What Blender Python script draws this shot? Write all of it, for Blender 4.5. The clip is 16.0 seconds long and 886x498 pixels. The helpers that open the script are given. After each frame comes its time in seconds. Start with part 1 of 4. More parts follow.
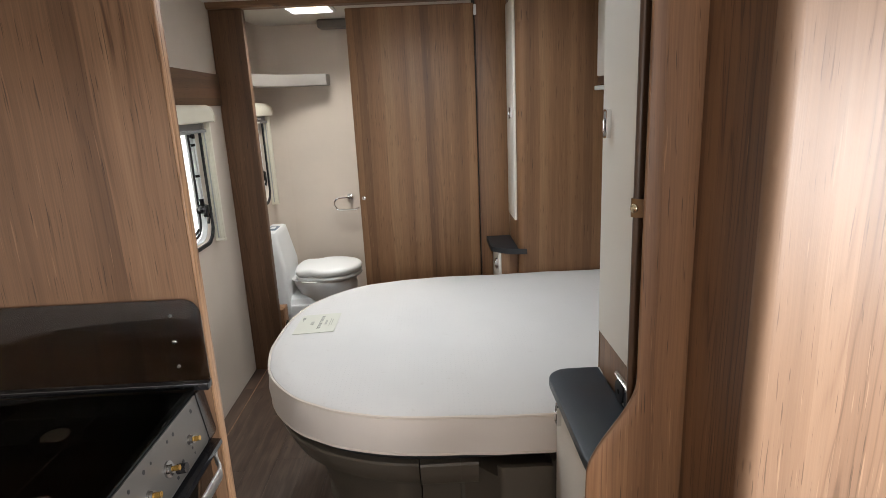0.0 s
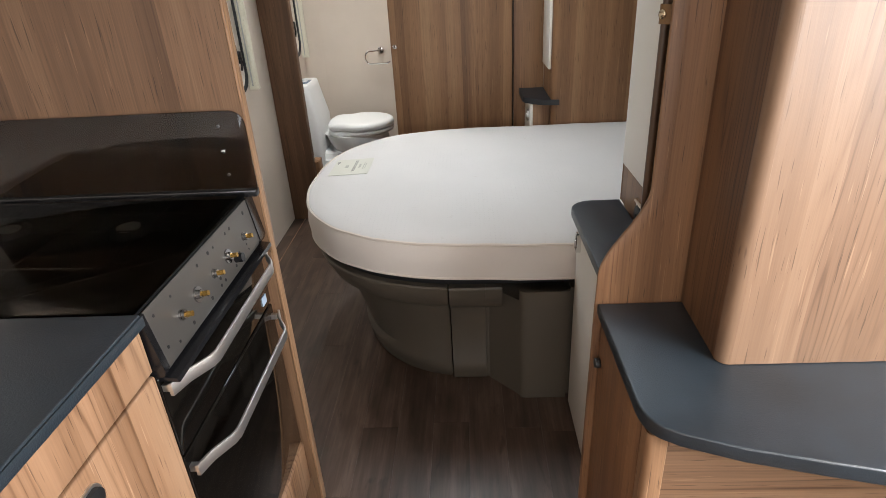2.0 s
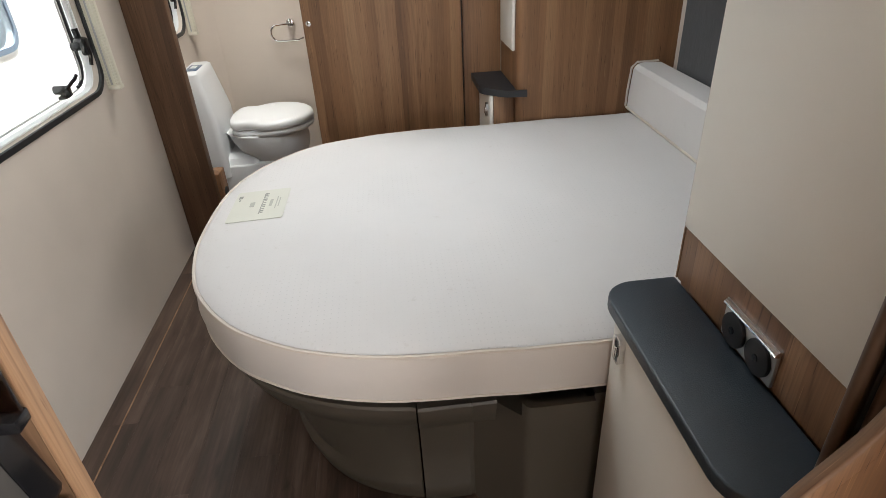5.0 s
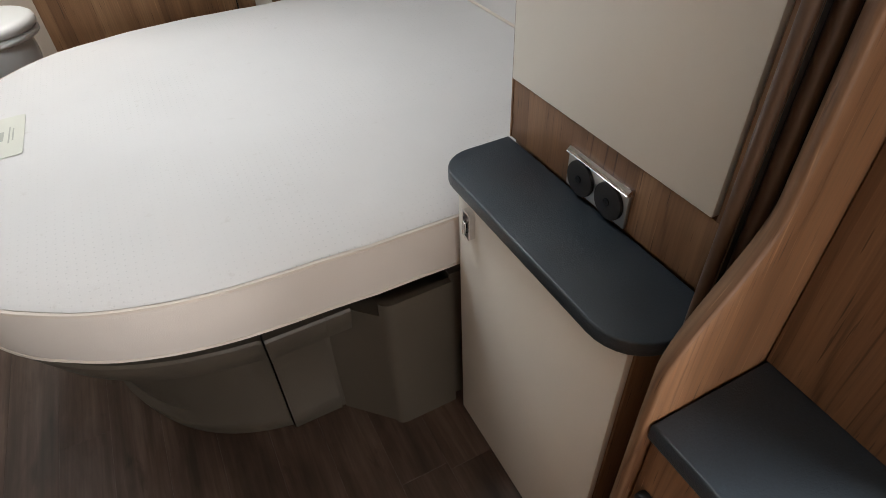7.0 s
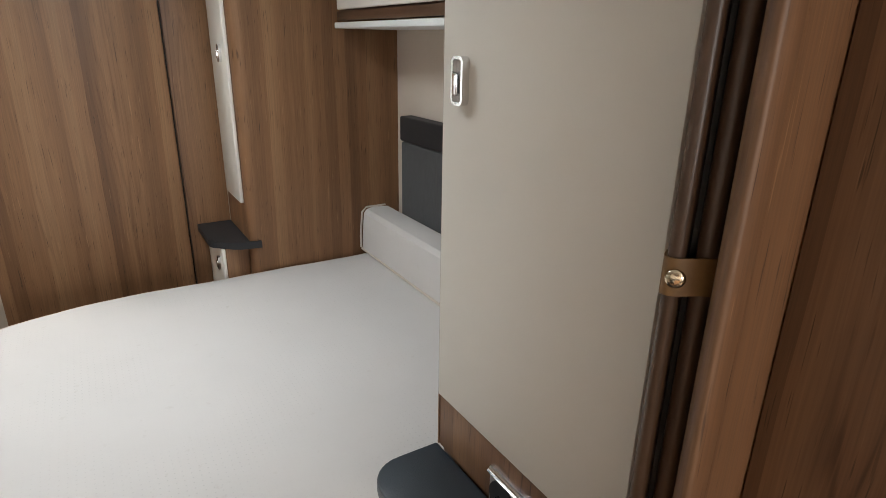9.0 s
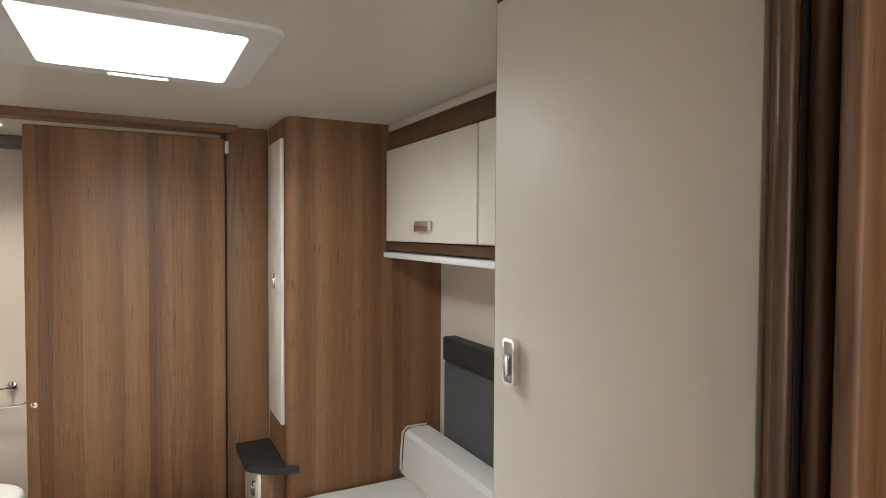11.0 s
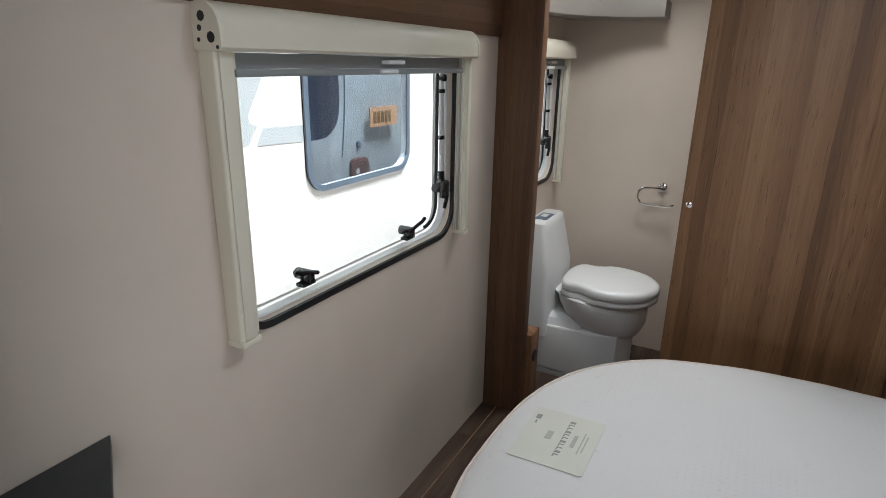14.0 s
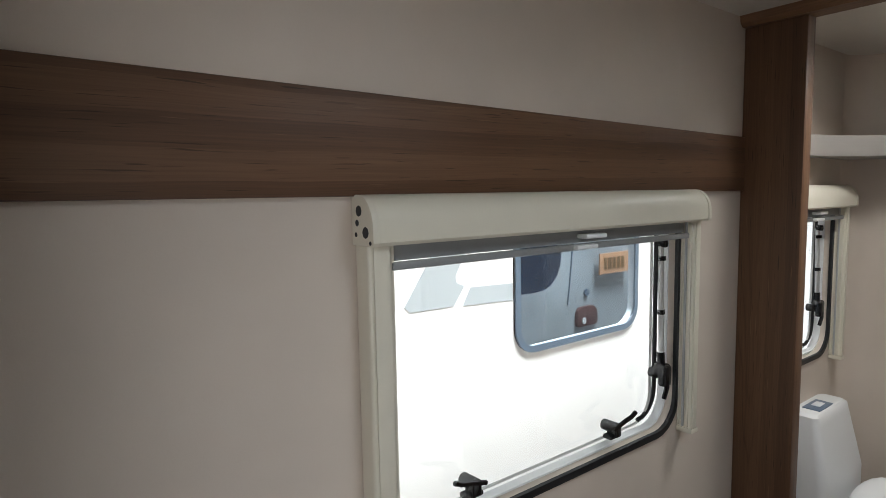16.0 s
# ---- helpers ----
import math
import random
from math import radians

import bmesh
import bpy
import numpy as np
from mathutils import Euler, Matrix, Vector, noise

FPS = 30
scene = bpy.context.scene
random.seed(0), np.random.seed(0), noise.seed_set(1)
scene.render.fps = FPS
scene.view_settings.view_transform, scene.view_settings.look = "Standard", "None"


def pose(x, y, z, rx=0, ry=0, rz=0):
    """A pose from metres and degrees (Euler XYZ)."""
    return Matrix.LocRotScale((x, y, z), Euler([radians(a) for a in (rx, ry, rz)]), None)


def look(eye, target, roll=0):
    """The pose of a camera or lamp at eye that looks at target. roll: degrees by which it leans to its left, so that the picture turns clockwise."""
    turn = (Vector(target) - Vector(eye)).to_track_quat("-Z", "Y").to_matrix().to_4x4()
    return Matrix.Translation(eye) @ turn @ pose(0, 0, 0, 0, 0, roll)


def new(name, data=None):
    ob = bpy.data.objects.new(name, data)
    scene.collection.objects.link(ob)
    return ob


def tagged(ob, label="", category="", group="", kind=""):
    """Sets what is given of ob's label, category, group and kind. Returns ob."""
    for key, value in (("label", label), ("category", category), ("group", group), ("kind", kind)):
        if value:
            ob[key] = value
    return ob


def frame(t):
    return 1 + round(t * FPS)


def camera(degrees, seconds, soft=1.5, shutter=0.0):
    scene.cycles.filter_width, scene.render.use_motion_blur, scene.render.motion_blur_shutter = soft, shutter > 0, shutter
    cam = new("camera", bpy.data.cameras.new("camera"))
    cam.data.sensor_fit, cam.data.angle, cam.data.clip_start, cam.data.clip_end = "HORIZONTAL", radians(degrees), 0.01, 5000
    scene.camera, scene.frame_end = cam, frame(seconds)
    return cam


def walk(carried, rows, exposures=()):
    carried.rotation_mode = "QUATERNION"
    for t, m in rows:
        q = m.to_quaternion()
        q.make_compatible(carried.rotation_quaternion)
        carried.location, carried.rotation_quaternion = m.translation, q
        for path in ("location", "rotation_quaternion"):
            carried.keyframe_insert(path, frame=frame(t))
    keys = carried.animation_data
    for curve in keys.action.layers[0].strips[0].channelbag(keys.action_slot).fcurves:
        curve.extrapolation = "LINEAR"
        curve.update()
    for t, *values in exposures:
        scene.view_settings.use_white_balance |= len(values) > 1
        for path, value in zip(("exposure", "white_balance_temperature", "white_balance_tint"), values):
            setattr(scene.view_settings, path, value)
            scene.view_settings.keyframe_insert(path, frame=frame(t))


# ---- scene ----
cam = camera(75.0, 16.0, soft=0.5)
PATH = [
    (0, (0.044, 0.007, 1.473), (0.072, 1.945, 0.98), -2.7),
    (0.5, (0.057, -0.077, 1.456), (0.017, 1.841, 0.891), -2.3),
    (1, (0.052, -0.111, 1.431), (-0.025, 1.764, 0.741), -2.9),
    (1.5, (0.053, -0.119, 1.405), (-0.024, 1.713, 0.605), -2.8),
    (2, (0.047, -0.105, 1.384), (-0.052, 1.683, 0.492), -3.3),
    (2.5, (0.039, -0.026, 1.37), (-0.066, 1.73, 0.419), -2.8),
    (3, (0.011, 0.106, 1.373), (-0.064, 1.865, 0.426), -3.2),
    (3.2, (-0.004, 0.152, 1.377), (-0.069, 1.92, 0.445), -3.1),
    (5.3, (-0.033, 0.668, 1.361), (0.209, 2.346, 0.299), -3.3),
    (5.5, (-0.04, 0.702, 1.347), (0.32, 2.33, 0.243), -3.6),
    (6, (-0.051, 0.726, 1.317), (0.475, 2.214, 0.088), -3.7),
    (6.5, (-0.032, 0.719, 1.285), (0.566, 2.084, -0.049), -2.6),
    (7, (-0.023, 0.719, 1.282), (0.618, 2.064, -0.052), -2.8),
    (7.5, (-0.01, 0.726, 1.306), (0.69, 2.112, 0.047), -2.2),
    (8, (0.005, 0.722, 1.339), (0.802, 2.177, 0.223), -1.1),
    (8.5, (-0.008, 0.712, 1.406), (0.903, 2.248, 0.506), 1.2),
    (9, (0.006, 0.702, 1.457), (0.997, 2.302, 0.78), 1.0),
    (9.2, (0.012, 0.7, 1.475), (1.027, 2.32, 0.886), 1.1),
    (11.3, (-0.007, 0.743, 1.597), (0.868, 2.541, 1.565), 2.1),
    (11.5, (0.003, 0.769, 1.589), (0.735, 2.628, 1.514), 1.9),
    (12, (0.055, 0.838, 1.546), (0.362, 2.803, 1.337), 2.6),
    (12.5, (0.072, 0.878, 1.5), (0.015, 2.837, 1.101), 1.6),
    (13, (0.018, 0.956, 1.462), (-0.333, 2.861, 0.966), 1.4),
    (13.5, (-0.081, 1.067, 1.437), (-0.771, 2.857, 0.871), 0.6),
    (14, (-0.159, 1.124, 1.42), (-1.061, 2.799, 0.801), 1.0),
    (14.5, (-0.197, 1.183, 1.421), (-1.353, 2.704, 0.828), 0.1),
    (15, (-0.201, 1.285, 1.437), (-1.597, 2.627, 0.935), -0.3),
    (15.5, (-0.19, 1.354, 1.473), (-1.727, 2.583, 1.119), -0.6),
    (16, (-0.204, 1.39, 1.51), (-1.786, 2.599, 1.322), -1.0),
]
EXPOSURES = [(0.0, 0.95, 6500, 10), (3.2, 0.98, 6500, 10), (5.5, 1.0, 6500, 10), (7.5, 1.04, 6500, 10), (9.2, 0.94, 6650, 10), (11.3, 1.12, 6950, 10), (12.5, 0.85, 6450, 10), (13.0, 0.80, 6330, 10), (13.5, 0.56, 6250, 10), (14.5, 0.18, 6200, 10), (16.0, 0.19, 6300, 10)]
walk(cam, [(t, look(eye, target, roll)) for t, eye, target, roll in PATH], EXPOSURES)

# ---- world and light ----
world = bpy.data.worlds.new("overcast_sky")
scene.world = world
world.use_nodes = True
wn, wl = world.node_tree.nodes, world.node_tree.links
sky = wn.new("ShaderNodeTexSky")
sky.sky_type, sky.sun_disc = "NISHITA", False
sky.sun_elevation, sky.sun_rotation = radians(48), radians(250)
sky.dust_density, sky.air_density = 4.0, 1.0
pale = wn.new("ShaderNodeHueSaturation")
pale.inputs["Saturation"].default_value = 0.22
wl.new(sky.outputs[0], pale.inputs["Color"])
wl.new(pale.outputs[0], wn["Background"].inputs["Color"])
wn["Background"].inputs["Strength"].default_value = 0.15


def lamp(name, kind, m, power, color=(1, 1, 1), size=(1, 1), spread=180):
    data = bpy.data.lights.new(name, kind)
    data.energy, data.color = power, color
    if kind == "AREA":
        data.shape, data.size, data.size_y, data.spread = "RECTANGLE", size[0], size[1], radians(spread)
    else:
        data.angle = radians(size[0])
    ob = new(name, data)
    ob.matrix_world = m
    return ob


lamp("sun", "SUN", look((3.2, 0.6, 8), (0, 0, 0)), 10.6, (0.97, 1.0, 0.985), (25, 0))
lamp("rooflight_daylight", "AREA", pose(-0.005, 2.205, 2.088), 7.0, (0.86, 0.94, 1.0), (0.425, 0.425), 168)
lamp("washroom_rooflight_daylight", "AREA", pose(-0.578, 3.39, 2.04), 5.2, (1.0, 0.98, 0.94), (0.218, 0.278), 130)
lamp("front_window_daylight", "AREA", look((0.0, -2.18, 1.35), (0.0, 0.0, 0.55)), 17.5, (0.98, 0.985, 1.0), (1.6, 0.7))
lamp("side_window_daylight", "AREA", look((1.10, -0.10, 1.30), (0.0, -0.05, 0.25)), 32.0, (0.98, 0.985, 1.0), (0.85, 0.6))


# ---- materials ----
def shader(name):
    m = bpy.data.materials.new(name)
    m.use_nodes = True
    nt = m.node_tree
    return m, nt, nt.nodes["Principled BSDF"]


def math_node(nt, op, a, b=0.0):
    n = nt.nodes.new("ShaderNodeMath")
    n.operation = op
    for i, v in enumerate((a, b)):
        if isinstance(v, (int, float)):
            n.inputs[i].default_value = v
        else:
            nt.links.new(v, n.inputs[i])
    return n.outputs[0]


def ramp(nt, fac, stops):
    n = nt.nodes.new("ShaderNodeValToRGB")
    while len(n.color_ramp.elements) < len(stops):
        n.color_ramp.elements.new(0.5)
    for e, (p, c) in zip(n.color_ramp.elements, stops):
        e.position, e.color = p, (*c, 1)
    nt.links.new(fac, n.inputs[0])
    return n.outputs[0]


def mix(nt, kind, fac, a, b):
    n = nt.nodes.new("ShaderNodeMixRGB")
    n.blend_type = kind
    for i, v in enumerate((fac, a, b)):
        if isinstance(v, (int, float)):
            n.inputs[i].default_value = v
        elif isinstance(v, tuple):
            n.inputs[i].default_value = (*v, 1)
        else:
            nt.links.new(v, n.inputs[i])
    return n.outputs[0]


def noise_tex(nt, vec, scale, detail=4.0, rough=0.55, dist=0.0):
    n = nt.nodes.new("ShaderNodeTexNoise")
    n.inputs["Scale"].default_value = scale
    n.inputs["Detail"].default_value = detail
    n.inputs["Roughness"].default_value = rough
    n.inputs["Distortion"].default_value = dist
    if vec is not None:
        nt.links.new(vec, n.inputs["Vector"])
    return n.outputs[0]


def coords(nt):
    return nt.nodes.new("ShaderNodeTexCoord").outputs["Object"]


def bump(nt, bsdf, height, strength, dist=0.002):
    n = nt.nodes.new("ShaderNodeBump")
    n.inputs["Strength"].default_value = strength
    n.inputs["Distance"].default_value = dist
    nt.links.new(height, n.inputs["Height"])
    nt.links.new(n.outputs[0], bsdf.inputs["Normal"])


def plain(name, color, rough=0.5, metal=0.0, vary=0.06, grain=400.0, relief=0.08, coat=0.0, spec=0.5):
    """A painted, moulded or metal surface with faint cloudy variation and fine relief."""
    m, nt, b = shader(name)
    co = coords(nt)
    big = noise_tex(nt, co, 3.0, 3)
    fine = noise_tex(nt, co, grain, 2)
    dark = tuple(c * (1 - vary * 2) for c in color)
    light = tuple(min(1, c * (1 + vary)) for c in color)
    col = ramp(nt, big, [(0.3, dark), (0.7, light)])
    col = mix(nt, "OVERLAY", vary, col, fine)
    nt.links.new(col, b.inputs["Base Color"])
    r = math_node(nt, "ADD", math_node(nt, "MULTIPLY", math_node(nt, "SUBTRACT", big, 0.5), 0.12), rough)
    nt.links.new(r, b.inputs["Roughness"])
    b.inputs["Metallic"].default_value = metal
    b.inputs["Coat Weight"].default_value = coat
    b.inputs["Specular IOR Level"].default_value = spec
    if relief:
        bump(nt, b, fine, relief, 0.0008)
    return m


def wood(name, axis="z", dark=(0.118, 0.056, 0.026), mid=(0.208, 0.109, 0.053), light=(0.300, 0.174, 0.094), rough=0.50, per_piece=False, seed=0.0, figure=0.85, sparse=0.47, grain=0.42):
    """Walnut-look foil: long streaks, broad staves and short pores along the grain axis."""
    m, nt, b = shader(name)
    co = coords(nt)
    sep = nt.nodes.new("ShaderNodeSeparateXYZ")
    nt.links.new(co, sep.inputs[0])
    x, y, z = sep.outputs
    along, across = {"z": (z, math_node(nt, "ADD", x, y)), "edge": (z, y), "y": (y, math_node(nt, "ADD", x, z)), "x": (x, math_node(nt, "ADD", y, z))}[axis]
    rnd = None
    if per_piece:
        info = nt.nodes.new("ShaderNodeObjectInfo")
        rnd = info.outputs["Random"]
        along = math_node(nt, "ADD", along, math_node(nt, "MULTIPLY", rnd, 17.0))
        across = math_node(nt, "ADD", across, math_node(nt, "MULTIPLY", rnd, 5.0))

    def vec(su, sw, off=0.0):
        c = nt.nodes.new("ShaderNodeCombineXYZ")
        nt.links.new(math_node(nt, "ADD", math_node(nt, "MULTIPLY", across, su), seed + off), c.inputs[0])
        nt.links.new(math_node(nt, "MULTIPLY", along, sw), c.inputs[1])
        return c.outputs[0]

    warp = noise_tex(nt, vec(4, 0.9, 3.1), 1.0, 3)
    across = math_node(nt, "ADD", across, math_node(nt, "MULTIPLY", math_node(nt, "SUBTRACT", warp, 0.5), 0.035))
    soft = noise_tex(nt, vec(13, 0.14, 7.7), 1.0, 2, 0.4)
    cell = nt.nodes.new("ShaderNodeTexWhiteNoise")
    cell.noise_dimensions = "1D"
    nt.links.new(math_node(nt, "FLOOR", math_node(nt, "MULTIPLY", math_node(nt, "ADD", across, seed * 0.013), 23.0)), cell.inputs["W"])
    stave = math_node(nt, "ADD", math_node(nt, "MULTIPLY", soft, 0.64), math_node(nt, "MULTIPLY", cell.outputs["Value"], 0.36))
    streak = noise_tex(nt, vec(34, 0.22), 1.0, 3, 0.5, 0.15)
    # flame figure: thin contour lines of a slow field drawn out along the grain, in some places only
    field = noise_tex(nt, vec(8.0, 0.45, 2.6), 1.0, 2.5, 0.45)
    lines = math_node(nt, "PINGPONG", math_node(nt, "MULTIPLY", field, 19.0), 0.5)
    where = ramp(nt, noise_tex(nt, vec(6.0, 0.45, 8.2), 1.0, 1), [(sparse + 0.06, (0.02, 0.02, 0.02)), (sparse + 0.20, (1, 1, 1))])
    fine = noise_tex(nt, vec(330, 4.5, 1.3), 1.0, 3, 0.6)
    pores = noise_tex(nt, vec(260, 9, 5.9), 1.0, 2, 0.5)
    flecks = noise_tex(nt, vec(190, 6.0, 9.4), 1.0, 2, 0.5)
    f = math_node(nt, "ADD", math_node(nt, "MULTIPLY", stave, 0.70), math_node(nt, "MULTIPLY", streak, 0.25))
    f = math_node(nt, "ADD", f, math_node(nt, "MULTIPLY", lines, 0.05))
    col = ramp(nt, f, [(0.28, dark), (0.51, mid), (0.74, light)])
    col = mix(nt, "OVERLAY", grain, col, fine)
    vein = ramp(nt, lines, [(0.03, (0.33, 0.25, 0.20)), (0.12, (0.84, 0.80, 0.76)), (0.30, (1, 1, 1))])
    broken = ramp(nt, flecks, [(0.30, (0.25, 0.25, 0.25)), (0.55, (1, 1, 1))])
    col = mix(nt, "MULTIPLY", math_node(nt, "MULTIPLY", math_node(nt, "MULTIPLY", where, broken), figure), col, vein)
    pit = ramp(nt, pores, [(0.30, (0.20, 0.16, 0.14)), (0.35, (1, 1, 1))])
    col = mix(nt, "MULTIPLY", 0.5 + grain * 0.5, col, pit)
    dash = ramp(nt, noise_tex(nt, vec(150, 7.5, 21.7), 1.0, 2, 0.5), [(0.265, (0.36, 0.29, 0.25)), (0.315, (1, 1, 1))])
    col = mix(nt, "MULTIPLY", grain * 0.95, col, dash)
    glint = ramp(nt, flecks, [(0.68, (0, 0, 0)), (0.72, (1, 1, 1))])
    col = mix(nt, "MIX", math_node(nt, "MULTIPLY", glint, 0.5), col, tuple(min(1.0, c * 1.25) for c in light))
    if per_piece:
        tone = ramp(nt, rnd, [(0.0, (0.90, 0.89, 0.88)), (1.0, (1.09, 1.08, 1.07))])
        col = mix(nt, "MULTIPLY", 1.0, col, tone)
    nt.links.new(col, b.inputs["Base Color"])
    nt.links.new(math_node(nt, "ADD", math_node(nt, "MULTIPLY", fine, 0.16), rough - 0.08), b.inputs["Roughness"])
    bump(nt, b, math_node(nt, "ADD", fine, pores), 0.16, 0.0006)
    return m


WOOD = wood("walnut_foil")
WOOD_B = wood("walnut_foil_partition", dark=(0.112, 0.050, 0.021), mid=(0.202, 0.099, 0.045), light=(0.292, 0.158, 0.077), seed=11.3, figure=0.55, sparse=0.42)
# Darkened foil: the shade on the tall unit's side is put into the colour.
WOOD_K = wood("walnut_foil_shaded", "z", (0.085, 0.039, 0.017), (0.152, 0.075, 0.035), (0.218, 0.118, 0.059), seed=41.5, figure=0.8, sparse=0.40)
WOOD_D = wood("walnut_foil_door", "z", (0.116, 0.052, 0.022), (0.216, 0.107, 0.048), (0.312, 0.171, 0.084), seed=19.7, figure=0.45, sparse=0.52)
WOOD_E = wood("walnut_foil_bold_figure", "z", (0.076, 0.038, 0.019), (0.138, 0.073, 0.038), (0.196, 0.112, 0.061), seed=3.4, figure=1.0, sparse=0.38)
WOOD_F = wood("walnut_foil_light", "z", (0.128, 0.073, 0.042), (0.184, 0.109, 0.065), (0.240, 0.152, 0.096), seed=27.1, figure=0.55, sparse=0.38, grain=0.2)
# Next two foils are darkened in colour for the weaker light high up.
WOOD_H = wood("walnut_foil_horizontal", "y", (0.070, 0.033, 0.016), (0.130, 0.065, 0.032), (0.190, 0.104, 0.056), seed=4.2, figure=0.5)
WOOD_P = wood("walnut_foil_post", "z", (0.075, 0.036, 0.018), (0.138, 0.070, 0.035), (0.200, 0.110, 0.060), seed=14.9, figure=0.4)
WOOD_X = wood("walnut_foil_crosswise", "x", seed=6.4)
WOOD_Q = wood("walnut_foil_lengthwise", "x", (0.090, 0.047, 0.024), (0.160, 0.090, 0.048), (0.225, 0.135, 0.076), seed=31.0, figure=1.0, sparse=0.36)
WOOD_L = wood("elm_foil_pale", "z", (0.205, 0.110, 0.058), (0.330, 0.190, 0.108), (0.425, 0.270, 0.165), 0.42, seed=2.0, figure=0.95, sparse=0.28, grain=0.2)
EDGE = wood("pale_edge_banding", "z", (0.200, 0.108, 0.055), (0.290, 0.166, 0.090), (0.370, 0.226, 0.130), 0.45)


def vinyl(name, dark, mid, light, rough):
    """Printed vinyl plank: broad cloudy staves, soft streaks along the board and a few dark knots."""
    m, nt, b = shader(name)
    info = nt.nodes.new("ShaderNodeObjectInfo")
    shift = nt.nodes.new("ShaderNodeVectorMath")
    shift.operation = "MULTIPLY_ADD"
    nt.links.new(info.outputs["Random"], shift.inputs[0])
    shift.inputs[1].default_value = (7.0, 31.0, 13.0)
    nt.links.new(coords(nt), shift.inputs[2])

    def stretched(sx, sy):
        mp = nt.nodes.new("ShaderNodeMapping")
        mp.inputs["Scale"].default_value = (sx, sy, 1)
        nt.links.new(shift.outputs[0], mp.inputs["Vector"])
        return mp.outputs[0]

    cloud = noise_tex(nt, stretched(14, 3.2), 1.0, 4, 0.55, 0.3)
    streak = noise_tex(nt, stretched(60, 2.4), 1.0, 4, 0.6, 0.2)
    fine = noise_tex(nt, stretched(300, 9), 1.0, 2, 0.5)
    f = math_node(nt, "ADD", math_node(nt, "MULTIPLY", cloud, 0.62), math_node(nt, "MULTIPLY", streak, 0.38))
    col = ramp(nt, f, [(0.36, dark), (0.50, mid), (0.66, light)])
    col = mix(nt, "OVERLAY", 0.16, col, fine)
    knot = ramp(nt, noise_tex(nt, stretched(22, 7), 1.0, 3, 0.6, 0.5), [(0.27, (0.45, 0.42, 0.40)), (0.36, (1, 1, 1))])
    col = mix(nt, "MULTIPLY", 0.8, col, knot)
    tone = ramp(nt, info.outputs["Random"], [(0.0, (0.84, 0.83, 0.82)), (1.0, (1.14, 1.13, 1.12))])
    col = mix(nt, "MULTIPLY", 1.0, col, tone)
    nt.links.new(col, b.inputs["Base Color"])
    nt.links.new(math_node(nt, "ADD", math_node(nt, "MULTIPLY", streak, 0.2), rough - 0.1), b.inputs["Roughness"])
    bump(nt, b, math_node(nt, "ADD", fine, streak), 0.12, 0.0006)
    return m


PLANK = vinyl("dark_vinyl_plank", (0.035, 0.021, 0.014), (0.072, 0.0445, 0.032), (0.134, 0.090, 0.067), 0.40)
WOOD_S = wood("walnut_edge_banding", "edge", (0.100, 0.047, 0.022), (0.190, 0.100, 0.050), (0.285, 0.165, 0.090), seed=8.8, figure=0.7, sparse=0.40)
PLEAT = plain("dark_brown_pleat", (0.078, 0.043, 0.025), 0.36, relief=0.25, grain=250)
WALL = plain("cream_wallboard", (0.652, 0.570, 0.488), 0.5, vary=0.03, grain=330, relief=0.14)
CEIL = plain("pale_ceiling_board", (0.72, 0.69, 0.63), 0.32, vary=0.02, grain=200, relief=0.04)
CREAM = plain("cream_door_laminate", (0.74, 0.70, 0.63), 0.5, vary=0.02, grain=500, relief=0.05)
IVORY = plain("ivory_plastic", (0.74, 0.70, 0.58), 0.33, vary=0.03)
WHITE = plain("white_plastic", (0.78, 0.79, 0.785), 0.40, vary=0.01, relief=0.0)
GREY_P = plain("grey_plastic", (0.45, 0.45, 0.43), 0.4, vary=0.04)
SLATE = plain("slate_blue_laminate", (0.024, 0.0335, 0.043), 0.38, vary=0.3, grain=420, relief=0.55, spec=0.6)
BLACK = plain("black_rubber", (0.012, 0.012, 0.013), 0.5, vary=0.1)
BLACK_M = plain("matt_black_enamel", (0.006, 0.006, 0.006), 0.75, vary=0.1, spec=0.1)
BLACK_G = plain("black_gloss_plastic", (0.008, 0.008, 0.009), 0.18, vary=0.05, relief=0.0)
STEEL = plain("brushed_steel", (0.68, 0.665, 0.645), 0.42, 1.0, vary=0.05, grain=700, relief=0.05)
PANEL_S = plain("satin_grey_fascia", (0.165, 0.154, 0.142), 0.36, 0.7, vary=0.06, grain=600)
ALU = plain("satin_aluminium", (0.62, 0.62, 0.61), 0.4, 0.6, vary=0.03)
CHROME = plain("chrome", (0.80, 0.80, 0.80), 0.10, 1.0, vary=0.01, relief=0.0)
BRASS = plain("brass", (0.75, 0.47, 0.13), 0.25, 1.0, vary=0.04, relief=0.0)
WIRE = plain("polished_wire", (0.40, 0.40, 0.40), 0.12, 1.0, vary=0.05, relief=0.0)
STUD = plain("pale_brass", (0.72, 0.62, 0.45), 0.2, 1.0, vary=0.02, relief=0.0)
TAUPE = plain("taupe_moulded_plastic", (0.084, 0.069, 0.051), 0.5, vary=0.05, grain=700, relief=0.3)
LEATHER = plain("tan_leather", (0.20, 0.105, 0.035), 0.5, vary=0.1, grain=300, relief=0.25)
CHAR = plain("charcoal_trim", (0.022, 0.023, 0.026), 0.6, vary=0.1, grain=500, relief=0.2)
BODY_W = plain("white_caravan_shell", (0.82, 0.82, 0.81), 0.3, vary=0.015)
DECAL = plain("pale_grey_decal", (0.42, 0.46, 0.48), 0.35, vary=0.02)
ORANGE = plain("orange_card", (0.62, 0.33, 0.18), 0.6)
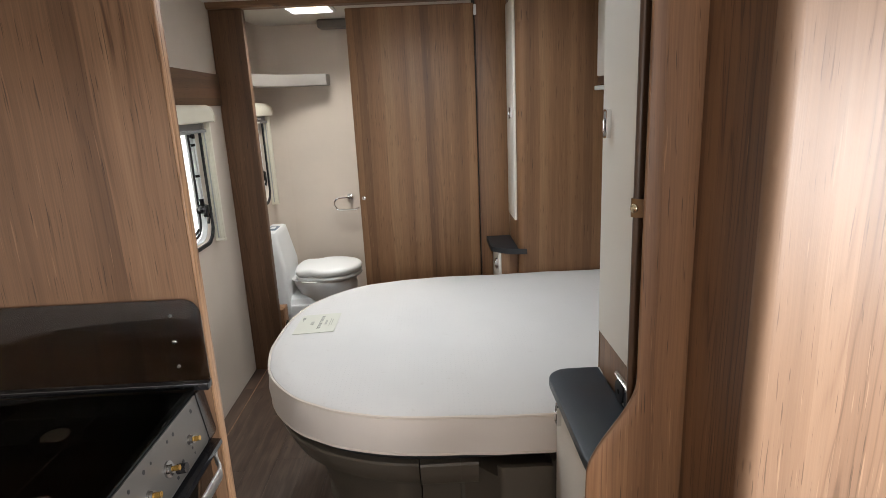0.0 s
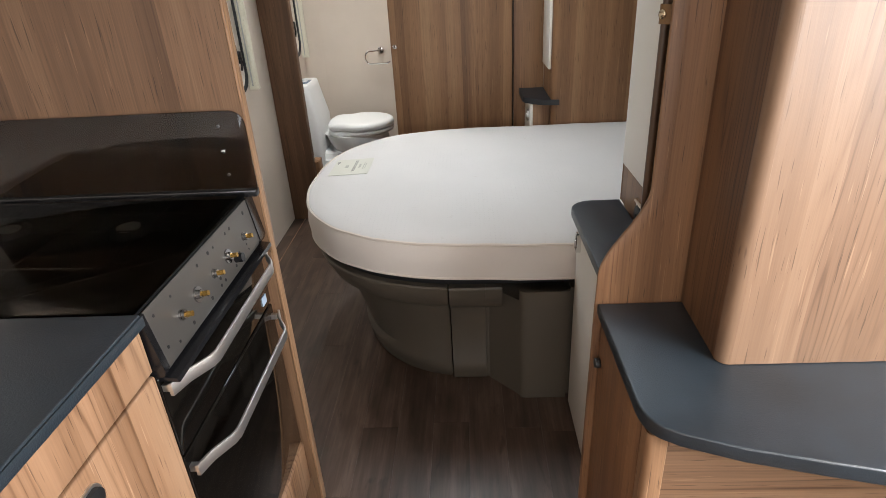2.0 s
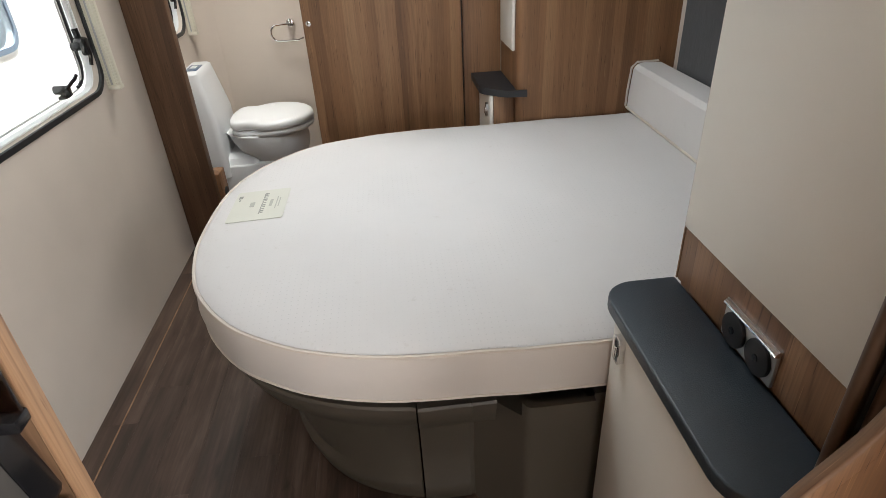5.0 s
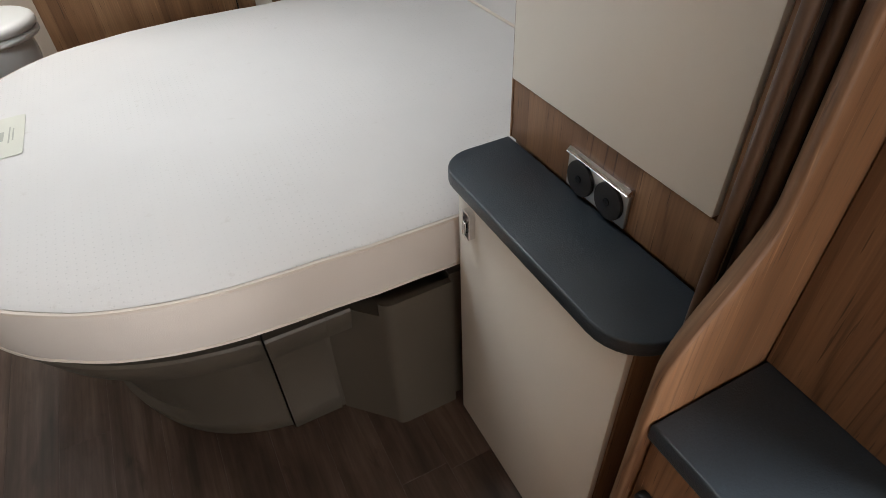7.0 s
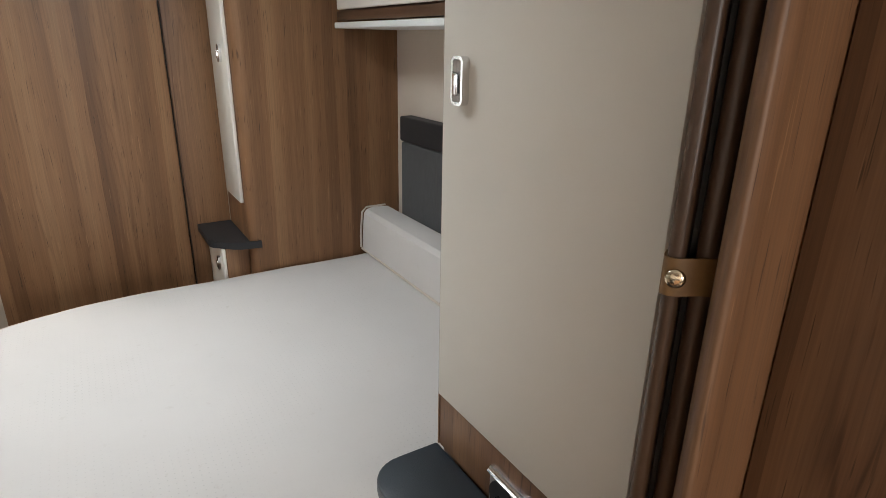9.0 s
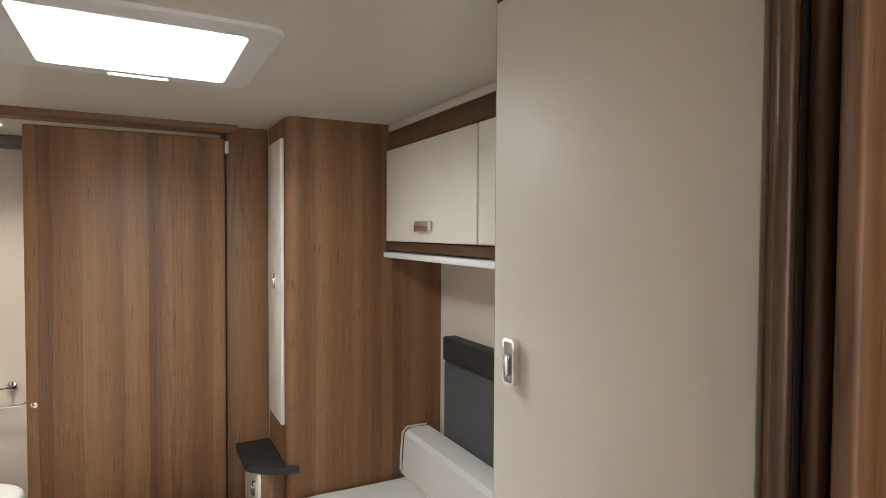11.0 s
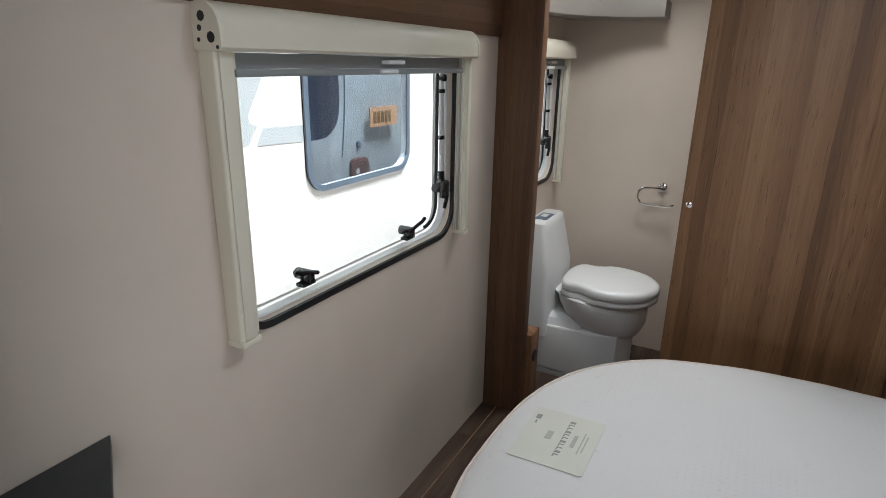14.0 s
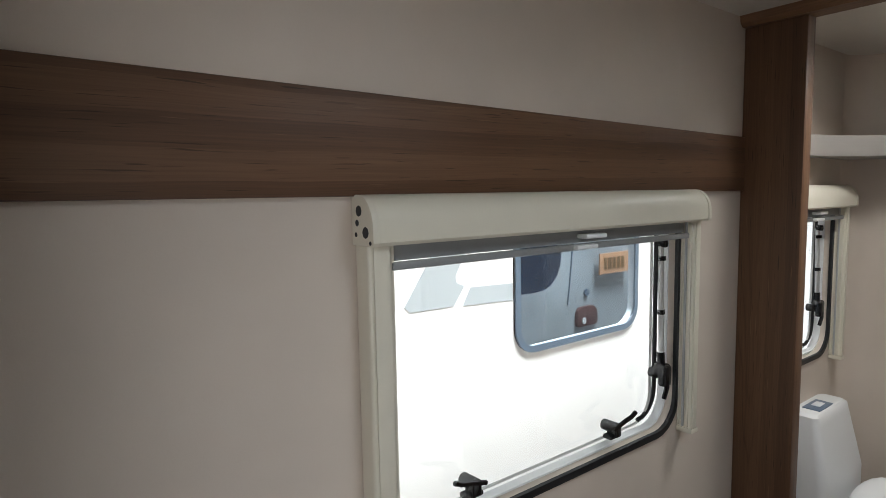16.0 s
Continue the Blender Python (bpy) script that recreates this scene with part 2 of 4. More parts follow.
GROUND = plain("gravel_ground", (0.09, 0.088, 0.082), 0.9, vary=0.08, grain=60, relief=0.6)
PAPER = plain("cream_paper", (0.63, 0.62, 0.54), 0.6, vary=0.04)
INK = plain("dark_print", (0.28, 0.28, 0.25), 0.6)
INK_P = plain("faint_print", (0.42, 0.42, 0.36), 0.6)
BLUE = plain("blue_sticker", (0.40, 0.52, 0.66), 0.4)
LILAC = plain("grey_blue_button", (0.12, 0.17, 0.24), 0.4)
SLATEB = plain("blue_grey_rubber", (0.10, 0.14, 0.19), 0.45)
NAVY = plain("navy_shade", (0.05, 0.075, 0.13), 0.7)
PALE = plain("pale_grey_panel", (0.36, 0.385, 0.40), 0.6, vary=0.12)
VENT = plain("brown_grey_plastic", (0.13, 0.115, 0.10), 0.5)
BAR = plain("dark_grey_bar", (0.27, 0.28, 0.28), 0.45)
PALE_D = plain("pale_grey_laminate", (0.42, 0.41, 0.385), 0.5)
SHELF = plain("grey_beige_laminate", (0.36, 0.335, 0.305), 0.5)
RED = plain("dark_red_plastic", (0.11, 0.05, 0.05), 0.4)


def fabric(name, color, weave=900.0, dots=0.0, streaky=False, wrinkle=3.0):
    m, nt, b = shader(name)
    co = coords(nt)
    big = noise_tex(nt, co, 2.2, 4)
    col = ramp(nt, big, [(0.3, tuple(c * 0.93 for c in color)), (0.7, color)])
    if streaky:
        mp = nt.nodes.new("ShaderNodeMapping")
        mp.inputs["Scale"].default_value = (60, 420, 30)
        nt.links.new(co, mp.inputs["Vector"])
        st = noise_tex(nt, mp.outputs[0], 1.0, 3)
        col = mix(nt, "OVERLAY", 0.55, col, st)
    fine = noise_tex(nt, co, weave, 2)
    h = fine
    if dots:
        v = nt.nodes.new("ShaderNodeTexVoronoi")
        v.voronoi_dimensions = "2D"
        v.inputs["Scale"].default_value = dots
        v.inputs["Randomness"].default_value = 0.15
        nt.links.new(co, v.inputs["Vector"])
        pit = ramp(nt, v.outputs["Distance"], [(0.06, (0, 0, 0)), (0.13, (1, 1, 1))])
        h = math_node(nt, "ADD", math_node(nt, "MULTIPLY", fine, 0.5), math_node(nt, "MULTIPLY", pit, 0.35))
        # Perforations get their shade in the colour, stronger in some patches.
        pit_shade = ramp(nt, noise_tex(nt, co, 3.3, 3), [(0.40, (0.01, 0.01, 0.01)), (0.64, (0.15, 0.15, 0.15))])
        col = mix(nt, "MULTIPLY", pit_shade, col, pit)
        soil = ramp(nt, noise_tex(nt, co, 38.0, 3), [(0.25, (0.80, 0.77, 0.73)), (0.34, (1, 1, 1))])
        col = mix(nt, "MULTIPLY", 0.35, col, soil)
    nt.links.new(col, b.inputs["Base Color"])
    b.inputs["Roughness"].default_value = 0.85
    b.inputs["Sheen Weight"].default_value = 0.15
    h = math_node(nt, "ADD", h, math_node(nt, "MULTIPLY", noise_tex(nt, co, 7.0, 2), wrinkle))
    bump(nt, b, h, 0.35, 0.0015)
    return m


TICKING = fabric("cream_mattress_ticking", (0.66, 0.635, 0.615), 900, 66.0)
BORDER = fabric("cream_mattress_border", (0.66, 0.595, 0.535), 700, wrinkle=9.0)
PIPING = fabric("beige_piping", (0.68, 0.60, 0.52), 900)
GREY_F = fabric("grey_flecked_fabric", (0.060, 0.062, 0.066), 800, 0, True)


def glass(name, color, rough=0.0, alpha_like=1.0):
    m, nt, b = shader(name)
    b.inputs["Base Color"].default_value = (*color, 1)
    b.inputs["Transmission Weight"].default_value = alpha_like
    b.inputs["Roughness"].default_value = rough
    b.inputs["IOR"].default_value = 1.45
    return m


ACRYLIC = glass("clear_acrylic", (0.97, 0.98, 0.98))
SMOKED = glass("smoked_glass", (0.27, 0.23, 0.20), 0.02)
LID = glass("dark_lid_glass", (0.24, 0.22, 0.20), 0.015)
LID.node_tree.nodes["Principled BSDF"].inputs["IOR"].default_value = 1.09
TINT = glass("blue_tinted_acrylic", (0.55, 0.62, 0.68), 0.02)
TINT.node_tree.nodes["Principled BSDF"].inputs["IOR"].default_value = 1.25
BLACK_GLASS = plain("black_hob_glass", (0.004, 0.0035, 0.003), 0.06, vary=0.02, relief=0.0)


# ---- building helpers ----
def thing(name, at, label, category, group="", kind=""):
    ob = new(name)
    ob.location = at
    ob.empty_display_size = 0.05
    return tagged(ob, label, category, group, kind)


def part(name, bm, material, parent=None, label="", smooth=35):
    me = bpy.data.meshes.new(name)
    bmesh.ops.recalc_face_normals(bm, faces=bm.faces)
    bm.to_mesh(me)
    bm.free()
    me.materials.append(material)
    if smooth:
        me.shade_smooth()
        me.set_sharp_from_angle(angle=radians(smooth))
    ob = new(name, me)
    if parent is not None:
        hang(ob, parent)
    if label:
        ob["label"] = label
    return ob


def hang(ob, parent):
    """Parts are built in world coordinates; undo the offset of the thing's empty."""
    ob.parent = parent
    if parent.type == "EMPTY":
        ob.matrix_parent_inverse = Matrix.Translation(parent.location).inverted()


def setting(name, bm, material, label, category, smooth=35):
    return tagged(part(name, bm, material, None, "", smooth), label, category, "", "structure")


def soften(bm, geom_edges, width, segs=2):
    if width > 0:
        bmesh.ops.bevel(bm, geom=geom_edges, offset=width, segments=segs, profile=0.5, affect="EDGES", clamp_overlap=True)


def box(x0, x1, y0, y1, z0, z1, r=0.0, segs=2, bm=None):
    own = bmesh.new()
    bmesh.ops.create_cube(own, size=1.0)
    for v in own.verts:
        v.co = Vector(((x0 + x1) / 2 + v.co.x * (x1 - x0), (y0 + y1) / 2 + v.co.y * (y1 - y0), (z0 + z1) / 2 + v.co.z * (z1 - z0)))
    soften(own, own.edges[:], r, segs)
    return join(bm, own)


def join(bm, own):
    if bm is None:
        return own
    me = bpy.data.meshes.new("tmp")
    own.to_mesh(me)
    own.free()
    bm.from_mesh(me)
    bpy.data.meshes.remove(me)
    return bm


AX = {"x": lambda a, u, v: (a, u, v), "y": lambda a, u, v: (u, a, v), "z": lambda a, u, v: (u, v, a)}


def prism(outline, axis, a0, a1, r=0.0, segs=2, bm=None):
    """A closed outline in the two other axes, drawn out along axis from a0 to a1."""
    own = bmesh.new()
    lo = [own.verts.new(AX[axis](a0, u, v)) for u, v in outline]
    hi = [own.verts.new(AX[axis](a1, u, v)) for u, v in outline]
    n = len(outline)
    caps = [own.faces.new(lo), own.faces.new(hi[::-1])]
    for i in range(n):
        own.faces.new((lo[i], lo[(i + 1) % n], hi[(i + 1) % n], hi[i]))
    bmesh.ops.recalc_face_normals(own, faces=own.faces[:])
    if r:
        soften(own, list({e for f in caps for e in f.edges}), r, segs)
    return join(bm, own)


def rounded(u0, u1, v0, v1, r, n=6):
    """Outline of a rectangle with rounded corners; r is one radius or four (from u1,v1 anticlockwise)."""
    rs = r if isinstance(r, (tuple, list)) else (r,) * 4
    out = []
    for k, (cu, cv) in enumerate(((u1, v1), (u0, v1), (u0, v0), (u1, v0))):
        rr = max(rs[k], 1e-5)
        su, sv = (-1 if cu == u1 else 1), (-1 if cv == v1 else 1)
        m = n if rr > 1e-3 else 0
        for i in range(m + 1):
            a = radians(90 * k + (90 * i / m if m else 45))
            out.append((cu + su * rr + rr * math.cos(a), cv + sv * rr + rr * math.sin(a)) if m else (cu, cv))
    return out


def ring(axis, u0, u1, v0, v1, r, w, a0, a1, bm=None, n=6):
    """A frame with rounded corners: w wide, from a0 to a1 deep."""
    own = bmesh.new()
    o, i = rounded(u0, u1, v0, v1, r, n), rounded(u0 + w, u1 - w, v0 + w, v1 - w, max(r - w, 0.002), n)
    loops = [[own.verts.new(AX[axis](a, u, v)) for u, v in pts] for pts, a in ((o, a0), (o, a1), (i, a1), (i, a0))]
    k = len(o)
    for a, b in zip(loops, loops[1:] + loops[:1]):
        for j in range(k):
            own.faces.new((a[j], a[(j + 1) % k], b[(j + 1) % k], b[j]))
    return join(bm, own)


def plate_with_hole(axis, outer, hole, r, a0, a1, bm=None, n=6):
    """A rectangular slab with one rounded hole right through it."""
    own = bmesh.new()
    pts = rounded(*hole, r, n)
    ou = [(outer[1], outer[3]), (outer[0], outer[3]), (outer[0], outer[2]), (outer[1], outer[2])]
    sides = []
    for a in (a0, a1):
        inner = [own.verts.new(AX[axis](a, *p)) for p in pts]
        corner = [own.verts.new(AX[axis](a, *p)) for p in ou]
        sides.append((inner, corner))
        m = n + 1
        for k in range(4):
            for i in range(n):
                own.faces.new((corner[k], inner[k * m + i], inner[k * m + i + 1]))
            own.faces.new((corner[k], inner[k * m + n], inner[(k + 1) % 4 * m], corner[(k + 1) % 4]))
    for a, b in zip(*sides):
        for j in range(len(a)):
            own.faces.new((a[j], a[(j + 1) % len(a)], b[(j + 1) % len(a)], b[j]))
    return join(bm, own)


def tube(points, r, segs=8, bm=None, closed=False):
    """A round bar along points."""
    own = bmesh.new()
    pts = [Vector(p) for p in points]
    rings = []
    n = len(pts)
    up = None
    for i, p in enumerate(pts):
        a = pts[(i - 1) % n] if closed or i > 0 else p
        b = pts[(i + 1) % n] if closed or i < n - 1 else p
        d = (b - a).normalized()
        if up is None:
            up = d.orthogonal().normalized()
        up = (up - d * up.dot(d)).normalized()
        side = d.cross(up)
        rings.append([own.verts.new(p + r * (math.cos(t) * up + math.sin(t) * side)) for t in [2 * math.pi * j / segs for j in range(segs)]])
    for a, b in zip(rings, rings[1:] + (rings[:1] if closed else [])):
        for j in range(segs):
            own.faces.new((a[j], a[(j + 1) % segs], b[(j + 1) % segs], b[j]))
    if not closed:
        own.faces.new(rings[0])
        own.faces.new(rings[-1])
    return join(bm, own)


def disc(center, axis, r, depth, segs=20, bm=None, bev=0.0):
    c = {"x": (center[1], center[2], center[0]), "y": (center[0], center[2], center[1]), "z": center}[axis]
    out = [(c[0] + r * math.cos(2 * math.pi * i / segs), c[1] + r * math.sin(2 * math.pi * i / segs)) for i in range(segs)]
    return prism(out, axis, c[2], c[2] + depth, bev, 2, bm)


def arc(cu, cv, r, a0, a1, n=8):
    return [(cu + r * math.cos(radians(a0 + (a1 - a0) * i / n)), cv + r * math.sin(radians(a0 + (a1 - a0) * i / n))) for i in range(n + 1)]


def loft(loops, bm=None, cap=True):
    own = bmesh.new()
    rows = [[own.verts.new(p) for p in loop] for loop in loops]
    for a, b in zip(rows, rows[1:]):
        n = len(a)
        for j in range(n):
            own.faces.new((a[j], a[(j + 1) % n], b[(j + 1) % n], b[j]))
    if cap:
        own.faces.new(rows[0])
        own.faces.new(rows[-1])
    return join(bm, own)


# ---- structure ----
XL, XR, YB, YF, ZC = -1.042, 1.095, 4.05, -2.2, 2.006
W1 = (1.880, 2.818, 0.868, 1.47)      # bedroom window opening, y and z
W2 = (3.25, 3.885, 0.885, 1.47)      # washroom window opening

bm = plate_with_hole("x", (1.70, 3.02, 0.0, ZC), W1, 0.09, XL - 0.035, XL)
plate_with_hole("x", (3.02, YB, 0.0, ZC), W2, 0.09, XL - 0.035, XL, bm)
box(XL - 0.035, XL, YF, 1.70, 0.0, ZC, bm=bm)
setting("wall_west", bm, WALL, "cream wallboard side wall with two window openings", "wall")
bm = plate_with_hole("x", (-1.2, 0.45, 0.0, ZC), (-0.54, 0.34, 0.99, 1.61), 0.08, XR, XR + 0.035)
box(XR, XR + 0.035, YF, -1.2, 0.0, ZC, bm=bm)
box(XR, XR + 0.035, 0.45, YB, 0.0, ZC, bm=bm)
setting("wall_east", bm, WALL, "cream wallboard side wall behind the bed head", "wall")
bm = box(XL - 0.035, XR + 0.035, YB, YB + 0.035, 0.0, ZC)
own = [(XL, YB)] + [(XL + 0.11 - 0.11 * math.cos(radians(a)), YB - 0.11 + 0.11 * math.sin(radians(a))) for a in range(0, 91, 15)]
prism(own, "z", 0.0, ZC, bm=bm)
setting("wall_north", bm, WALL, "cream moulded washroom end wall", "wall")
setting("wall_south", plate_with_hole("y", (XL - 0.035, XR + 0.035, 0.0, ZC), (-0.85, 0.85, 0.98, 1.72), 0.08, YF - 0.035, YF), WALL, "plain cream end wall with a wide window opening", "wall")

bm = plate_with_hole("z", (XL, XR, 1.2, 3.12), (-0.225, 0.215, 1.985, 2.425), 0.03, ZC, ZC + 0.03)
plate_with_hole("z", (XL, XR, 3.12, YB), (-0.695, -0.461, 3.245, 3.535), 0.01, ZC, ZC + 0.03, bm)
box(XL, XR, YF, 1.2, ZC, ZC + 0.03, bm=bm)
setting("ceiling", bm, CEIL, "smooth pale ceiling boards with two rooflights", "ceiling")

setting("floor", box(XL - 0.035, XR + 0.035, YF - 0.035, YB + 0.035, -0.05, -0.004), BLACK, "dark subfloor under the vinyl planks", "floor")

# ---- washroom partition ----
setting("wall_post", box(XL + 0.002, -0.872, 3.15, 3.20, 0.0, 1.9755, 0.003), WOOD_P, "walnut partition upright beside the washroom opening", "post")
setting("trim_header", prism([(3.118, ZC), (3.205, ZC), (3.205, 1.976), (3.135, 1.976), (3.122, 1.986)], "x", XL + 0.002, 0.345, 0.0), WOOD_X, "walnut pelmet over the washroom doorway", "trim")
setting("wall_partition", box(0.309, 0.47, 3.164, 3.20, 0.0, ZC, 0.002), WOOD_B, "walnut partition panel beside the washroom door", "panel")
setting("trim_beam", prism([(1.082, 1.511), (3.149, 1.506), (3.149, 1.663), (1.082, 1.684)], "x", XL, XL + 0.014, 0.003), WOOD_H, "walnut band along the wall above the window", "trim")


def washroom_door():
    t = thing("door_1", (-0.02, 3.16, 0.0), "closed walnut washroom door with a small lock", "door", kind="structure")
    # Black strip added behind the leaf's edge as the shade in the gap.
    part("gap_shade", box(0.292, 0.3085, 3.186, 3.199, 0.0, 1.974), BLACK, t, "black strip standing in for shade beside the door")
    part("leaf", box(-0.352, 0.300, 3.146, 3.172, 0.03, 1.955, 0.006, 3), WOOD_D, t)
    bm = disc((-0.328, 3.134, 0.985), "y", 0.011, 0.014, 16, bev=0.002)
    part("lock", bm, CHROME, t, "small chrome lock button")
    part("hinge", box(0.300, 0.314, 3.136, 3.150, 1.895, 1.945, 0.003), WHITE, t, "white plastic hinge")
    return t


washroom_door()


# ---- tall furniture ----
def handle(parent, x, y, z, h=0.062, w=0.022):
    """Chrome pull set upright on a face that looks along -x: a rounded frame over a dark recess."""
    fr = part("handle", ring("x", y - w / 2, y + w / 2, z - h / 2, z + h / 2, w * 0.28, 0.0045, x - 0.012, x + 0.001), CHROME, parent, "chrome pull")
    bm = prism(rounded(y - w / 2 + 0.003, y + w / 2 - 0.003, z - h / 2 + 0.003, z + h / 2 - 0.003, w * 0.2), "x", x - 0.004, x + 0.001)
    part("recess", bm, ALU, fr)
    part("latch", prism(rounded(y - 0.0045, y + 0.0045, z - h * 0.30, z + h * 0.18, 0.004), "x", x - 0.017, x - 0.003, 0.002), CHROME, fr)
    return fr


def near_wardrobe():
    t = thing("wardrobe", (0.8, 1.24, 0.0), "tall walnut wardrobe with a cream door beside the bed", "wardrobe", "wardrobes beside the bed")
    part("body", box(0.495, XR, 0.99, 1.478, 0.0, ZC, 0.002), WOOD, t)
    part("front_frame", box(0.485, 0.495, 0.992, 1.476, 0.737, 0.846, 0.001), WOOD, t)
    part("stile", box(0.485, 0.495, 0.992, 1.044, 0.846, 1.96, 0.001), WOOD, t)
    d = part("door", box(0.480, 0.494, 1.047, 1.476, 0.849, 1.94, 0.003), CREAM, t, "cream laminate door")
    handle(d, 0.480, 1.420, 1.404, 0.068, 0.030)
    part("edge_strip", box(0.4835, 0.4945, 1.4765, 1.4800, 0.737, 1.96, 0.0), WOOD, t)
    return t


def near_bedside():
    t = thing("bedside_cabinet", (0.42, 1.24, 0.0), "cream bedside cabinet with a slate-blue top", "bedside cabinet", "bedside cabinets")
    part("body", box(0.374, 0.494, 1.012, 1.452, 0.02, 0.708, 0.002), WOOD, t)
    d = part("door", box(0.360, 0.373, 1.014, 1.450, 0.012, 0.706, 0.003), CREAM, t, "cream laminate door")
    handle(d, 0.360, 1.402, 0.640, 0.060, 0.027)
    part("plinth", box(0.385, 0.494, 1.02, 1.44, 0.0, 0.02), BLACK, t)
    top = rounded(0.335, 0.484, 0.990, 1.484, (0.004, 0.062, 0.075, 0.03), 8)
    part("top", prism(top, "z", 0.710, 0.736, 0.005, 3), SLATE, t, "slate-blue laminate top with rounded ends")
    return t


def sockets():
    t = thing("power_socket", (0.48, 1.24, 0.78), "double chrome socket with black inserts on the wooden panel", "socket")
    part("plate", box(0.478, 0.485, 1.172, 1.308, 0.742, 0.806, 0.003), STEEL, t)
    lid = prism([(0.485, 0.800), (0.485, 0.810), (0.4795, 0.8105), (0.4745, 0.806), (0.4725, 0.8025), (0.477, 0.800)], "y", 1.172, 1.308, 0.0)
    part("hood", lid, CHROME, t, "curved chrome hood")
    for y in (1.207, 1.272):
        o = part("outlet", disc((0.472, y, 0.772), "x", 0.0290, 0.008, 28, bev=0.002), BLACK, t, "round black insert")
        part("pin", disc((0.4705, y, 0.772), "x", 0.006, 0.003, 12), BLACK_G, o)
    return t


def far_wardrobe():
    t = thing("wardrobe", (0.8, 2.98, 0.0), "tall walnut wardrobe with a rounded corner and narrow cream door", "wardrobe", "wardrobes beside the bed")
    out = [(XR, 3.15), (0.470, 3.15), (0.470, 2.866)] + arc(0.512, 2.866, 0.042, 180, 270, 8) + [(XR, 2.824)]
    part("body", prism(out, "z", 0.0, ZC), WOOD_D, t)
    d = part("door", box(0.456, 0.469, 2.868, 3.10, 0.876, 1.93, 0.003), CREAM, t, "narrow cream laminate door")
    handle(d, 0.456, 2.93, 1.405, 0.06, 0.021)
    return t


def far_bedside():
    t = thing("bedside_cabinet", (0.42, 3.0, 0.0), "narrow walnut bedside cabinet with a shade-darkened top", "bedside cabinet", "bedside cabinets")
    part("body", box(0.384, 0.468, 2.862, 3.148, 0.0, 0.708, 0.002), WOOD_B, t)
    d = part("door", box(0.370, 0.383, 2.864, 3.146, 0.012, 0.706, 0.003), CREAM, t, "cream laminate door")
    handle(d, 0.370, 2.905, 0.645, 0.058, 0.021)
    top = [(0.468, 3.148), (0.336, 3.148), (0.336, 2.93)] + arc(0.396, 2.93, 0.06, 180, 240, 5) + [(0.40, 2.845), (0.43, 2.824), (0.508, 2.812), (0.508, 2.822), (0.468, 2.83)]
    # Slate laminate like the near cabinet's, with its shade put into the colour.
    part("top", prism(top, "z", 0.710, 0.736, 0.0), CHAR, t, "laminate top blackened to stand in for shade")
    return t


def overbed_locker():
    t = thing("overbed_locker", (0.95, 2.15, 1.5), "wall cupboard over the bed head with cream flap doors", "cupboard")
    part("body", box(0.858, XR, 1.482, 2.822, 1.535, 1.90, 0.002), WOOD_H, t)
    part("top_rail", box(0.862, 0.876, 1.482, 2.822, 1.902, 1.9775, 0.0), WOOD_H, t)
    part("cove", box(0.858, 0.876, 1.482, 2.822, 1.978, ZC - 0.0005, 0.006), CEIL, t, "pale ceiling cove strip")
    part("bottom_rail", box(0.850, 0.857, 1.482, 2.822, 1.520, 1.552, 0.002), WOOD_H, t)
    for y0, y1, hy in ((2.118, 2.786, 2.45), (1.484, 2.112, 1.80)):
        d = part("door", box(0.836, 0.852, y0, y1, 1.556, 1.899, 0.005, 3), CREAM, t, "cream flap door")
        h = part("handle", box(0.822, 0.837, hy - 0.06, hy + 0.06, 1.592, 1.628, 0.006, 3), STEEL, d, "brushed steel pull")
        part("grip", box(0.819, 0.823, hy - 0.05, hy + 0.05, 1.592, 1.612, 0.002), CHROME, h)
    part("light_shelf", box(0.826, XR, 1.482, 2.790, 1.494, 1.514, 0.004), WHITE, t, "white strip under the doors")
    return t


near_wardrobe()
near_bedside()
sockets()
far_wardrobe()
far_bedside()
overbed_locker()


# ---- folding screen door and its partition ----
def fold(side, depth):
    """Plan of the folded door: across its stack, and back along the diagonal on which the pleats lie."""
    return side * 0.507 + depth * 0.862, depth * 0.507 - side * 0.862


def folding_door():
    t = thing("folding_door", (0.42, 0.99, 0.0), "folded dark brown concertina door held by a strap", "folding door")
    for c, d, r, back in ((-0.6387, 0.8316, 0.0070, 0.930), (-0.6172, 0.8450, 0.0086, 0.915)):
        out = [fold(c + r * math.cos(radians(a)), d - r * math.sin(radians(a))) for a in range(0, 181, 15)]
        out += [fold(c - r, back), fold(c + r, back)]
        part("pleat", prism(out, "z", 0.02, 1.985), PLEAT, t)
    # Solid black strips stand in for the shade between pleats.
    for c, w in ((-0.6283, 0.0022), (-0.6062, 0.0024)):
        part("fold_shade", prism([fold(c - w, 0.846), fold(c + w, 0.848), fold(c + w, 0.914), fold(c - w, 0.914)], "z", 0.01, 1.99), BLACK, t, "black strip standing in for shade between the pleats")
    return t


